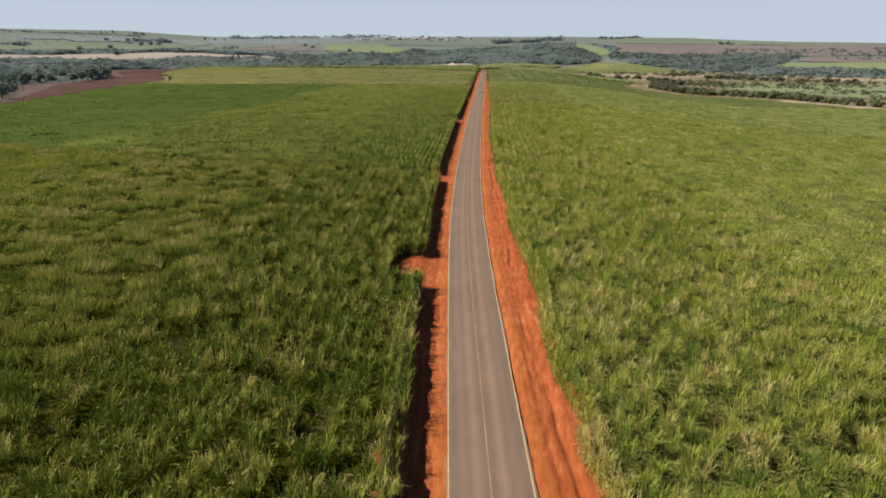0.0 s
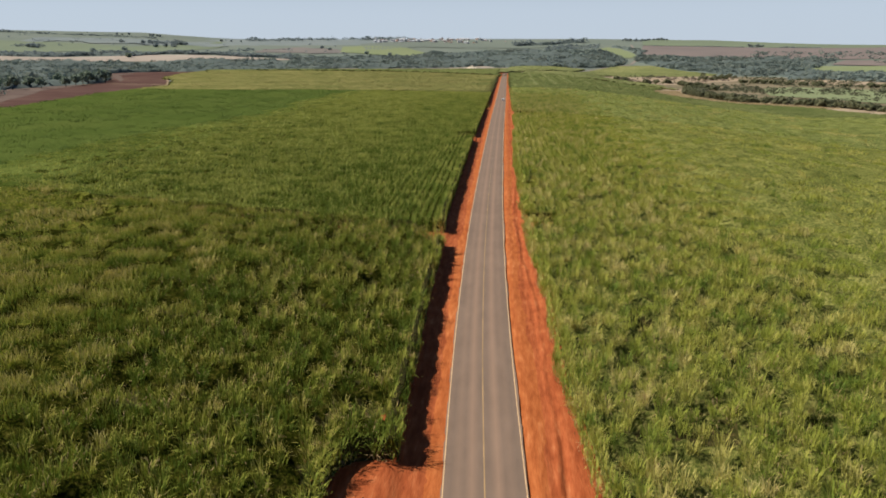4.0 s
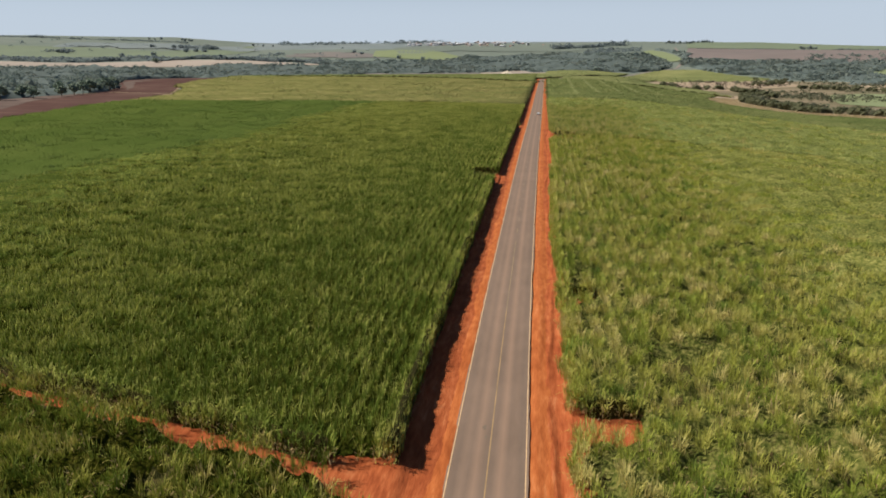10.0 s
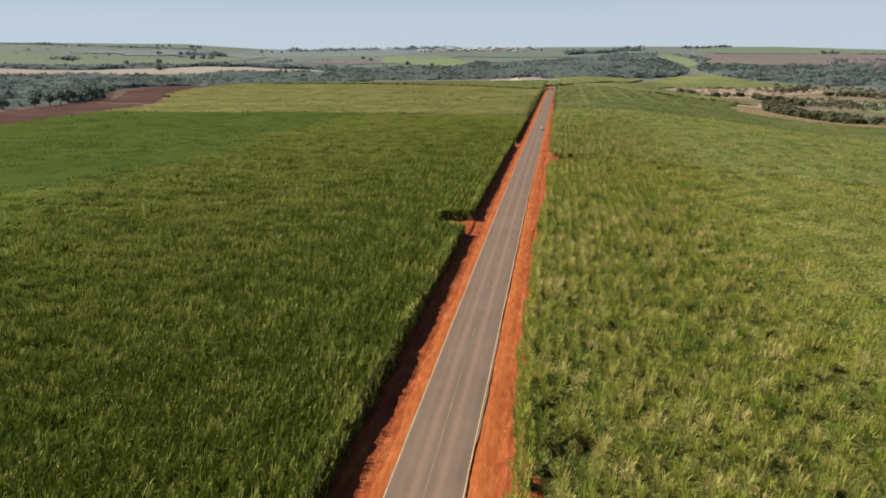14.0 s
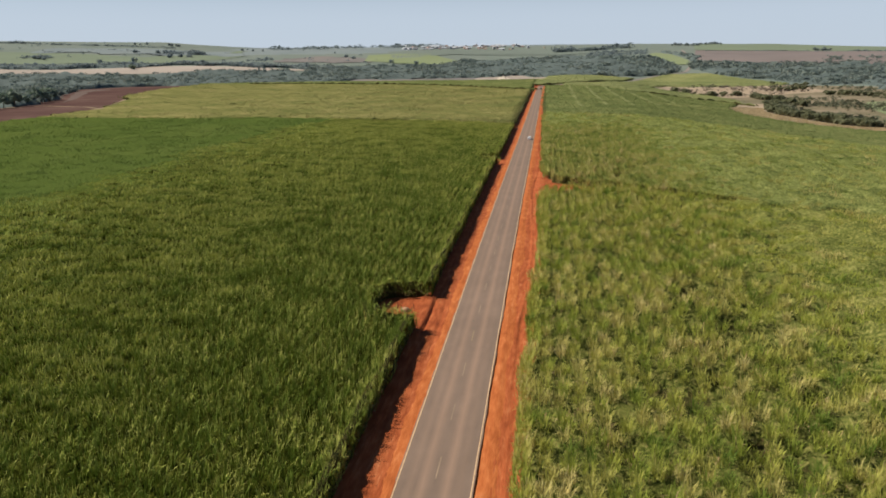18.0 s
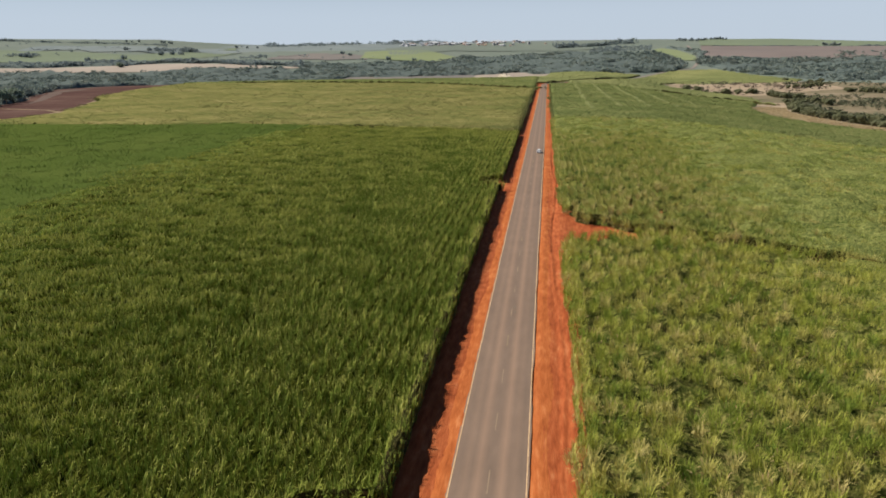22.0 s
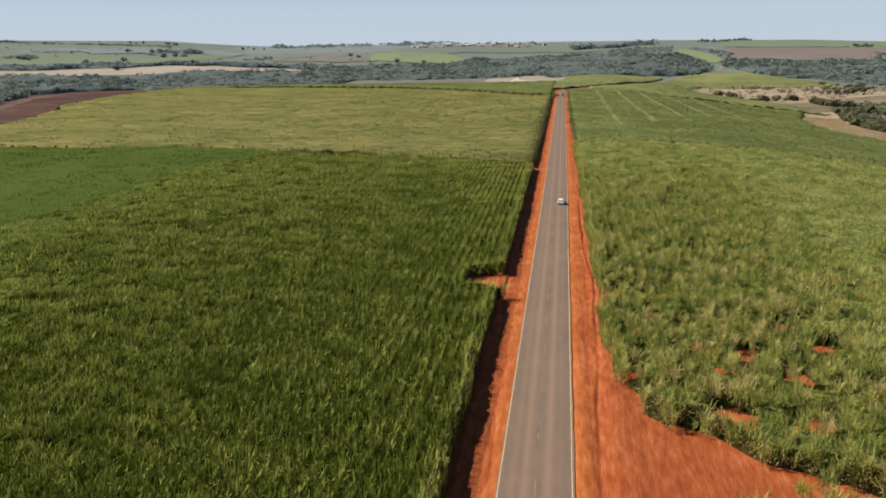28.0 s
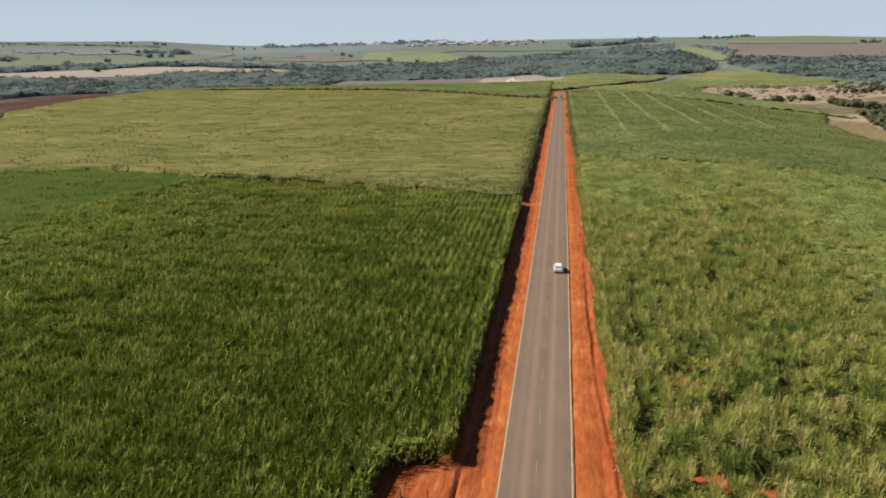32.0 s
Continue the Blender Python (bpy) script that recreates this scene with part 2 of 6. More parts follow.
# Leaf colours dimmed by mass(): shade under the tops is in the base colour.
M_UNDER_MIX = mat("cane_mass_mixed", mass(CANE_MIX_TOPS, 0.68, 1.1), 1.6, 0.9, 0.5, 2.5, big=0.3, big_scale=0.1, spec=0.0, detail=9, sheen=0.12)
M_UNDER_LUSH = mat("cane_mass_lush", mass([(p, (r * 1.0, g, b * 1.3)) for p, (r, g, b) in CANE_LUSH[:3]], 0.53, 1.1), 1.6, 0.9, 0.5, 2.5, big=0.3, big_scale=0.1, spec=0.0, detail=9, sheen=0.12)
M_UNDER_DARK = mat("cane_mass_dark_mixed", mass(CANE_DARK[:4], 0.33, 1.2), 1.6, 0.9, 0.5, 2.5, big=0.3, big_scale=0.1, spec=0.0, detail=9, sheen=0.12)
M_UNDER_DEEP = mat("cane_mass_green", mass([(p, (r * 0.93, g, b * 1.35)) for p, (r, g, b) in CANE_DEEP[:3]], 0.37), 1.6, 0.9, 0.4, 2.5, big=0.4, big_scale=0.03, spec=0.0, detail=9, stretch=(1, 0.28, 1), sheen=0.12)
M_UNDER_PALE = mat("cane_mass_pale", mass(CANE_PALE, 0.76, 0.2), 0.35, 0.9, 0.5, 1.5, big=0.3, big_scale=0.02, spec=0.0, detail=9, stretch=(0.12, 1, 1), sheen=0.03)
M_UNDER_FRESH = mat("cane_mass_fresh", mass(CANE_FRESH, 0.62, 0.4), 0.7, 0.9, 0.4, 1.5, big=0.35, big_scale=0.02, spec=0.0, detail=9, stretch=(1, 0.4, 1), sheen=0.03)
# Darker copies for sheets near the road, shade between tufts painted in.
M_NEAR_MIX = mat("cane_shaded_mass_mixed", mass(CANE_MIX_TOPS, 0.52), 1.6, 0.9, 0.5, 2.5, spec=0.0, detail=9)
M_NEAR_LUSH = mat("cane_shaded_mass_lush", mass(CANE_LUSH[:3], 0.36), 1.6, 0.9, 0.5, 2.5, spec=0.0, detail=9)
M_NEAR_DARK = mat("cane_shaded_mass_dark", mass(CANE_DARK[:4], 0.13), 1.6, 0.9, 0.5, 2.5, spec=0.0, detail=9)
M_NEAR_DEEP = mat("cane_shaded_mass_green", mass(CANE_DEEP[:3], 0.15), 1.6, 0.9, 0.5, 2.5, spec=0.0, detail=9, stretch=(1, 0.28, 1))
CANE_SPRING = [(0.15, (0.15, 0.185, 0.075)), (0.45, (0.20, 0.228, 0.092)), (0.7, (0.245, 0.258, 0.108)), (0.92, (0.31, 0.30, 0.13))]
M_CANE_SPRING = mat("cane_leaf_spring_green", CANE_SPRING, 0.1, 0.7, island=0.3, big=0.4, big_scale=0.02, leaf=0.05, spec=0.15, tone=0.3)
M_CANE_STRIPE = mat("cane_leaf_straw_green", [(0.38, (0.130, 0.150, 0.055)), (0.5, (0.168, 0.182, 0.070)), (0.62, (0.205, 0.212, 0.085))], 0.6, 0.9, 0.4, 1.5, big=0.4, big_scale=0.03, spec=0.05, detail=9)
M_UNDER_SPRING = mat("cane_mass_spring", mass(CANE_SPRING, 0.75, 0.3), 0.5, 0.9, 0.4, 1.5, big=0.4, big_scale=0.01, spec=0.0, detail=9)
M_BARK = mat("bark", [(0.3, (0.07, 0.05, 0.035)), (0.7, (0.17, 0.13, 0.10))], 3.0, 0.9, 0.03, 8)
M_TREE = mat("tree_leaves", [(0.1, (0.075, 0.110, 0.077)), (0.45, (0.131, 0.177, 0.123)), (0.8, (0.188, 0.231, 0.161)), (0.95, (0.237, 0.256, 0.189))], 0.05, 0.7, island=0.6, leaf=0.25)
# Blue-grey leaf colour with the valley's distance haze mixed in.
M_WOOD_FAR = mat("hazed_woodland_leaves", [(0.25, (0.128, 0.168, 0.160)), (0.45, (0.160, 0.200, 0.182)), (0.65, (0.186, 0.214, 0.184)), (0.85, (0.215, 0.212, 0.176))], 0.012, 0.95, island=0.4, leaf=0.3, big=0.35, big_scale=0.006, spec=0.0)

# Paler and bluer still: haze on the ridge trees is in the colour.
M_WOOD_RIDGE = mat("hazed_ridge_leaves", [(0.25, (0.170, 0.212, 0.222)), (0.5, (0.202, 0.242, 0.246)), (0.8, (0.235, 0.265, 0.255))], 0.012, 0.95, island=0.4, leaf=0.4, big=0.35, big_scale=0.006, spec=0.0)

def asphalt():
    """Weathered asphalt; the wheel tracks carry red dust, across by the strip's UV."""
    m = mat("asphalt", [(0.3, (0.118, 0.085, 0.063)), (0.55, (0.154, 0.110, 0.082)), (0.8, (0.196, 0.140, 0.104))], 0.8, 0.8, 0.004, 60, big=0.4, big_scale=0.08, detail=8, spec=0.3, stretch=(1, 0.25, 1))
    nt = m.node_tree
    N, L = nt.nodes, nt.links
    uv = N.new("ShaderNodeUVMap")
    sep = N.new("ShaderNodeSeparateXYZ")
    L.new(uv.outputs[0], sep.inputs[0])
    ramp = N.new("ShaderNodeValToRGB")
    e = ramp.color_ramp.elements
    prof = [(0.0, 0.9), (0.04, 0.25), (0.12, 0.15), (0.2, 0.5), (0.27, 0.2), (0.355, 0.9), (0.44, 0.25), (0.5, 0.12), (0.57, 0.2), (0.66, 0.95), (0.74, 0.25), (0.82, 0.4), (0.89, 0.12), (0.95, 0.2), (1.0, 0.8)]
    while len(e) < len(prof):
        e.new(0.5)
    for k, (a, b) in zip(e, prof):
        k.position, k.color = a, (b, b, b, 1)
    L.new(sep.outputs[0], ramp.inputs[0])
    nz = N.new("ShaderNodeTexNoise")
    nz.inputs["Scale"].default_value, nz.inputs["Detail"].default_value = 0.12, 6
    mul = N.new("ShaderNodeMath")
    mul.operation = "MULTIPLY"
    L.new(ramp.outputs[0], mul.inputs[0]), L.new(nz.outputs["Fac"], mul.inputs[1])
    mx = N.new("ShaderNodeMix")
    mx.data_type = "RGBA"
    old = N["Principled BSDF"].inputs["Base Color"].links[0].from_socket
    L.new(mul.outputs[0], mx.inputs[0]), L.new(old, mx.inputs[6])
    mx.inputs[7].default_value = (0.36, 0.225, 0.150, 1)
    L.new(mx.outputs[2], N["Principled BSDF"].inputs["Base Color"])
    return m


M_ASPH = asphalt()
M_WHITE = mat("worn_white_line_paint", [(0.35, (0.42, 0.26, 0.14)), (0.65, (0.64, 0.445, 0.26))], 2.0, 0.7, detail=8)
M_YELLOW = mat("worn_yellow_line_paint", [(0.35, (0.18, 0.135, 0.085)), (0.7, (0.34, 0.24, 0.12))], 1.0, 0.7, detail=8, stretch=(1, 0.3, 1))
# Far fields greyed: distance haze is mixed into these colours.
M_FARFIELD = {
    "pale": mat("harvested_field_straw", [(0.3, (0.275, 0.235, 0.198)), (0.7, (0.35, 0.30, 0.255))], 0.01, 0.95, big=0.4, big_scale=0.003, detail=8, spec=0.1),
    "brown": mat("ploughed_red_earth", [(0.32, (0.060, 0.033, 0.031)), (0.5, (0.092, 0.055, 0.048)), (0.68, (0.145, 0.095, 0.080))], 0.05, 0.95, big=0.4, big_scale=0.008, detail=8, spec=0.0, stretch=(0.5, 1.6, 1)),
    "mauve": mat("ploughed_hazed_red_earth",[(0.3, (0.145, 0.125, 0.118)), (0.7, (0.195, 0.16, 0.148))], 0.01, 0.95, big=0.4, big_scale=0.003, detail=8, spec=0.1),
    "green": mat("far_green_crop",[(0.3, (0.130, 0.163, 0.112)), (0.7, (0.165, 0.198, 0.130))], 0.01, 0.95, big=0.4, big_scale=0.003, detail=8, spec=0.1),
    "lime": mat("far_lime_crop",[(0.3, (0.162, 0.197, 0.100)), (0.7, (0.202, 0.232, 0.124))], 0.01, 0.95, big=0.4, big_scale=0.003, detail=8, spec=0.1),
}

# ---- mesh helpers ----


def mesh_np(name, verts, faces, materials, mat_index=None, uv=None, smooth=False):
    """A mesh from numpy arrays; faces all of one size."""
    me = bpy.data.meshes.new(name)
    verts, faces = np.asarray(verts, np.float32), np.asarray(faces, np.int32)
    k = faces.shape[1]
    me.vertices.add(len(verts))
    me.vertices.foreach_set("co", verts.ravel())
    me.loops.add(faces.size)
    me.loops.foreach_set("vertex_index", faces.ravel())
    me.polygons.add(len(faces))
    me.polygons.foreach_set("loop_start", np.arange(0, faces.size, k, dtype=np.int32))
    if mat_index is not None:
        me.polygons.foreach_set("material_index", np.asarray(mat_index, np.int32))
    if uv is not None:
        lay = me.uv_layers.new(name="UVMap")
        lay.data.foreach_set("uv", np.asarray(uv, np.float32)[faces.ravel()].ravel())
    me.update(calc_edges=True)
    me.polygons.foreach_set("use_smooth", np.full(len(faces), smooth))
    for m in materials:
        me.materials.append(m)
    return me


def grid_faces(rows, cols):
    i = np.arange(rows * cols).reshape(rows, cols)
    return np.stack([i[:-1, :-1].ravel(), i[:-1, 1:].ravel(), i[1:, 1:].ravel(), i[1:, :-1].ravel()], 1)


def part(name, bm, material, parent, label=""):
    me = bpy.data.meshes.new(name)
    bm.to_mesh(me)
    bm.free()
    me.materials.append(material)
    ob = new(name, me)
    ob.parent = parent
    if label:
        ob["label"] = label
    return ob


def part_np(name, verts, faces, material, parent=None, label="", smooth=False):
    ob = new(name, mesh_np(name, verts, faces, [material], smooth=smooth))
    if parent is not None:
        ob.parent = parent
    if label:
        ob["label"] = label
    return ob


def strip(name, y0, y1, step, offs, zs, material, label, jag=None, base=None):
    """A lengthwise band that follows the road; offs: distances from its middle."""
    ys = np.arange(y0, y1 + 0.01, step)
    X = mid(ys)[:, None] + np.array(offs)[None, :]
    Z = np.repeat(np.array(zs, float)[None, :], len(ys), 0)
    if jag is not None:
        X = X + jag(ys)
    Y = np.repeat(ys[:, None], len(offs), 1)
    V = np.stack([X.ravel(), Y.ravel(), Z.ravel()], 1)
    u = (np.array(offs) - offs[0]) / (offs[-1] - offs[0])
    UV = np.stack([np.repeat(u[None], len(ys), 0).ravel(), Y.ravel() * 0.1], 1)
    ob = new(name, mesh_np(name, V, grid_faces(len(ys), len(offs)), [material], uv=UV))
    return tagged(ob, label, name.replace("_", " "), kind="structure")


# ---- ground: one sheet to the horizon, finer along the road ----
def sheet(cols, rows, relief=None):
    Y = np.repeat(rows[:, None], len(cols), 1)
    U = np.repeat(cols[None, :], len(rows), 0)
    X = U + mid(Y) * np.exp(-(U / 160.0) ** 2)
    Z = height(X, Y)
    if relief is not None:
        Z = Z + relief(U, Y)
    return np.stack([X.ravel(), Y.ravel(), Z.ravel()], 1), grid_faces(len(rows), len(cols))


def shoulder_relief(u, y):
    """Wheel ruts, washed gullies and clods beside the asphalt."""
    a = np.abs(u)
    side = sm(3.5, 3.9, a) * sm(11.5, 9.0, a)
    rut = -0.07 * np.exp(-((u - 5.3 - 0.5 * np.sin(y / 37)) / 0.18) ** 2) - 0.05 * np.exp(-((u - 6.3 - 0.4 * np.sin(y / 29)) / 0.15) ** 2)
    gully = -0.28 * np.exp(-((u - 7.15 - 0.7 * np.sin(y / 21) - 0.5 * (vnoise(y, y * 0, 6, 3) - 0.5)) / 0.22) ** 2) * sm(0.35, 0.6, vnoise(y, y * 0, 16, 4)) * (0.3 + 0.7 * sm(190, 150, y) + 0.7 * sm(470, 520, y))
    gully_l = -0.12 * np.exp(-((u + 5.6 + 0.5 * np.sin(y / 31)) / 0.2) ** 2) * sm(0.4, 0.6, vnoise(y, y * 0, 18, 8))
    drop = -0.2 * np.exp(-((u - 3.88) / 0.3) ** 2)
    notch = -0.35 * np.exp(-((u + 7.4 + 0.012 * (y - 385) ** 2 * 0.15) / 0.22) ** 2) * sm(374, 377, y) * sm(394, 391, y) - 0.35 * np.exp(-((u + 7.5) / 0.22) ** 2) * sm(550, 553, y) * sm(569, 566, y)
    ridge = 0.13 * np.exp(-((u - 6.55 - 0.7 * np.sin(y / 21) - 0.5 * (vnoise(y, y * 0, 6, 3) - 0.5)) / 0.2) ** 2) * sm(0.25, 0.5, vnoise(y, y * 0, 23, 5)) + 0.08 * np.exp(-((u - 5.0 - 0.3 * np.sin(y / 43)) / 0.16) ** 2) * sm(0.4, 0.6, vnoise(y, y * 0, 30, 6))
    wash = -0.06 * sm(0.62, 0.75, vnoise(u * 0.4, y, 2.2, 12)) * sm(4.2, 5.0, a)
    bank = 0.25 * sm(6.8, 8.2, a)
    clod = 0.09 * (fbm(u, y * 0.6, 0.9, 21) - 0.5) + 0.22 * (fbm(u, y, 4, 22) - 0.5)
    return side * (ridge + wash + drop + notch + rut + gully + gully_l + bank + clod) - 0.02 * (a < 12)


near_cols = np.concatenate([np.linspace(-13.5, -9.2, 7), np.linspace(-9, -3.6, 27), np.linspace(-3, 3, 4), np.linspace(3.6, 9, 27), np.linspace(9.2, 13.5, 7)])
wide = np.geomspace(13.5, 5600, 70)
far_rows = np.concatenate([np.arange(-700, 0, 50.0), np.arange(0, 1600, 20.0), np.geomspace(1600, 5300, 110)])
near_rows = np.concatenate([np.arange(-700, 0, 50.0), np.arange(0, 40, 4.0), np.arange(40, 620, 1.0), np.arange(640, 800, 2.0), np.arange(800, 1600, 10.0), np.geomspace(1600, 5300, 110)])
pieces = [sheet(-wide[::-1], far_rows), sheet(near_cols, near_rows, shoulder_relief), sheet(wide, far_rows)]
V = np.concatenate([p[0] for p in pieces])
F = np.concatenate([p[1] + o for p, o in zip(pieces, np.cumsum([0] + [len(p[0]) for p in pieces[:2]]))])
cx, cy = V[F, 0].mean(1), V[F, 1].mean(1)
soil = (cy < 1500) & (cx > -300) & (cx < np.interp(cy, [700, 900, 1000], [335, 210, 150])) & (cy > -600)
faz = np.degrees(np.arctan2(cx, np.maximum(cy, 1.0)))
# ridge faces take M_HILL, whose blue-grey stands for haze
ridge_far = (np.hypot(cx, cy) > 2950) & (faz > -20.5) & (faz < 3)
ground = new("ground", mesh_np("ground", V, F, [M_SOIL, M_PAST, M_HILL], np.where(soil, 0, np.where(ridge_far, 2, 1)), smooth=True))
tagged(ground, "bare red soil beside the road turning to dry pasture beyond", "ground", kind="structure")


# ochre shoulders, graded over the red soil
for side, inner, outer, seed in ((-1, 3.6, 5.3, 81), (1, 3.78, 6.3, 82)):
    ys = np.concatenate([np.arange(-600, 40, 8.0), np.arange(40, 640, 0.8), np.arange(640, 1316, 4.0)])
    k = np.linspace(0, 1, 7)
    far_edge = outer + 1.6 * (fbm(ys, ys * 0, 14, seed) - 0.5) + 0.7 * (fbm(ys, ys * 0, 2.5, seed + 4) - 0.5)
    u = side * (inner + (far_edge[:, None] - inner) * k[None, :])
    yy = np.repeat(ys[:, None], 7, 1)
    xx = u + mid(yy)
    zz = height(xx, yy) + shoulder_relief(u, yy) + 0.07 - 0.16 * k[None, :] ** 3
    ob = new("road_shoulder", mesh_np("road_shoulder", np.stack([xx.ravel(), yy.ravel(), zz.ravel()], 1), grid_faces(len(ys), 7), [M_OCHRE], smooth=True))
    tagged(ob, "ochre earth shoulder graded beside the asphalt", "road shoulder", kind="structure")


def edge_jag(ys):
    j = 0.16 * (fbm(ys, ys * 0, 1.6, 31) - 0.5) + 0.25 * (vnoise(ys, ys * 0, 9, 33) - 0.5)
    out = np.zeros((len(ys), 6))
    out[:, 4], out[:, 5] = j, j
    out[:, 0] = out[:, 1] = 0.1 * (fbm(ys, ys * 0, 3, 35) - 0.5)
    return out


strip("road", -690, 1316, 1.0, [-3.72, -3.69, -1.8, 1.8, 3.68, 3.73], [-0.08, 0.05, 0.085, 0.085, 0.05, -0.1], M_ASPH, "grey two-lane asphalt road with red dusty wheel tracks", edge_jag)
for o, nm in ((-3.5, "edge_line"), (3.5, "edge_line")):
    strip(nm, -690, 1316, 2.0, [o - 0.055, o + 0.055], [0.0625, 0.0625], M_WHITE, "worn white painted line along the road edge")


def centre_line(y0, y1, label, width=0.05, worn=M_YELLOW):
    strip("centre_line", y0, y1, 1.0, [-width, width], [0.0885, 0.0885], worn, label)


M_FAINT = mat("rubbed_out_yellow_paint", [(0.35, (0.25, 0.165, 0.082)), (0.65, (0.40, 0.26, 0.122))], 0.8, 0.8, detail=8, stretch=(1, 0.3, 1))
M_GHOST = mat("nearly_vanished_line_paint", [(0.35, (0.20, 0.145, 0.098)), (0.65, (0.30, 0.215, 0.14))], 0.8, 0.8, detail=8, stretch=(1, 0.3, 1))
centre_line(-300, 262, "worn yellow line along the middle of the road", 0.055, M_FAINT)
centre_line(262, 306, "rubbed yellow line along the middle of the road", 0.05, M_YELLOW)
for k in range(56):
    y = 314 + k * 12.0
    centre_line(y, y + 4, "short rubbed dash along the middle of the road", 0.05, M_YELLOW if k % 5 == 0 else M_GHOST)

# ---- sugar cane ----


def bare(y, ragged):
    """Below this clump value the crop has failed; worst just past the side track."""
    return ragged * (0.345 + (0.03 if ragged > 0.9 else 0.0) * sm(498, 520, y) * sm(720, 640, y))


def thinning(U, Y):
    """How much coarser the planting is drawn away from the stretch along the road."""
    return np.maximum.reduce([np.ones_like(U), (np.abs(U) - 9) / 25.0, (Y - 500) / 110.0, (52 - Y) / 16.0])


def field_tufts(u0, u1, y0, y1, du, dy, inside, jit):
    """Plants in rows that follow the road: plan places inside the field, and how many plants each stands for, across."""
    U, Y = np.meshgrid(np.arange(u0, u1, du), np.arange(y0, y1, dy))
    lev = 2 ** np.floor(np.log2(np.minimum(thinning(U, Y), 12.0)) + rng.uniform(0, 1, U.shape)).astype(int)
    i, j = np.meshgrid(np.arange(U.shape[1]), np.arange(U.shape[0]))
    ok = (i % lev == 0) & (j % lev == 0)
    k = lev.astype(float)
    U, Y, k = U[ok], Y[ok], k[ok]
    U = U + np.where((k > 1) & (jit > 0.12), rng.uniform(-0.5, 0.5, U.shape), rng.normal(0, jit, U.shape)) * du * k
    Y = Y + rng.uniform(-0.5, 0.5, Y.shape) * dy * k
    X = U + mid(Y)
    ok = inside(X, Y)
    return X[ok], Y[ok], k[ok]


def clump_tone(px, py, own=0.07):
    """Plants of one clump are alike in colour."""
    return np.clip(0.5 + 1.1 * (fbm(px, py, 3.0, 88) - 0.5) + rng.normal(0, own, len(px)), 0, 1)


def blades(px, py, h, n, length, width, spread, low=0.48, high=0.8, k=None, droop=0.28, across=1.0, tones=None, fade=0.0):
    """Long leaves that spring from the middle of a tuft and arch over outwards; two triangles each."""
    N = len(px)
    if N == 0:
        return np.zeros((0, 3)), np.zeros((0, 3), int), np.zeros(0)
    k = np.ones(N) if k is None else k
    sh = (N, n)
    kc = k[:, None]
    b = rng.uniform(0, 2 * np.pi, sh)
    a = b + rng.normal(0, 0.6, sh)
    r = spread * kc * np.sqrt(rng.uniform(0, 1, sh))
    bx, by = px[:, None] + r * np.cos(b) * across, py[:, None] + r * np.sin(b)
    gz = height(px, py)[:, None]
    bz = gz + h[:, None] * rng.uniform(low, high, sh)
    Ln = length * kc ** 0.12 * rng.uniform(0.6, 1.25, sh)
    W = width * kc ** 0.85 * rng.uniform(0.7, 1.3, sh) * 0.5
    lean = rng.uniform(0.1, 0.32, sh)
    mx, my, mz = bx + np.cos(a) * Ln * lean * across, by + np.sin(a) * Ln * lean, bz + Ln * rng.uniform(0.3, 0.48, sh)
    hang = rng.uniform(0, 1, sh) < droop
    out = Ln * np.where(hang, rng.uniform(0.5, 0.8, sh), rng.uniform(0.3, 0.62, sh))
    tx, ty, tz = bx + np.cos(a) * out * across, by + np.sin(a) * out, mz + Ln * np.where(hang, rng.uniform(-0.25, 0.05, sh), rng.uniform(0.1, 0.45, sh))
    dx, dy = -np.sin(a) * W, np.cos(a) * W
    V = np.stack([np.stack([bx, by, bz], -1), np.stack([mx + dx, my + dy, mz], -1), np.stack([tx, ty, tz], -1), np.stack([mx - dx, my - dy, mz], -1)], 2).reshape(-1, 3)
    q = np.arange(N * n)[:, None] * 4
    F = np.concatenate([q + [0, 1, 3], q + [1, 2, 3]], 1).reshape(-1, 3)
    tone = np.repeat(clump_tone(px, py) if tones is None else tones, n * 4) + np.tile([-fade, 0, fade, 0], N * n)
    return V, F, tone


def shoots(px, py, h, n, length, width, spread, tones, low=0.42, high=0.78, across=1.0, fade=0.0):
    """The slender upright leaves in the middle of a tuft, fanning out from its foot: one triangle each."""
    N = len(px)
    if N == 0:
        return np.zeros((0, 3)), np.zeros((0, 3), int), np.zeros(0)
    sh = (N, n)
    b = rng.uniform(0, 2 * np.pi, sh)
    r = spread * np.sqrt(rng.uniform(0, 1, sh))
    bx, by = px[:, None] + r * np.cos(b) * across, py[:, None] + r * np.sin(b)
    bz = height(px, py)[:, None] + h[:, None] * rng.uniform(low, high, sh)
    a = b + rng.normal(0, 0.8, sh)
    Ln = length * rng.uniform(0.65, 1.2, sh)
    lean = rng.uniform(0.08, 0.5, sh)
    wind = rng.normal(0, 0.1, (2, N, 1))
    face = a + np.pi / 2 + rng.normal(0, 0.5, sh)
    W = width * rng.uniform(0.7, 1.3, sh) * 0.5
    dx, dy = np.cos(face) * W, np.sin(face) * W
    tip = np.stack([bx + Ln * (np.cos(a) * lean * across + wind[0]), by + Ln * (np.sin(a) * lean + wind[1]), bz + Ln * np.sqrt(1 - lean ** 2)], -1)
    V = np.stack([np.stack([bx - dx, by - dy, bz], -1), np.stack([bx + dx, by + dy, bz], -1), tip], 2).reshape(-1, 3)
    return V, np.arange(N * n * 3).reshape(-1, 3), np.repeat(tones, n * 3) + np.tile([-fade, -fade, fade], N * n)


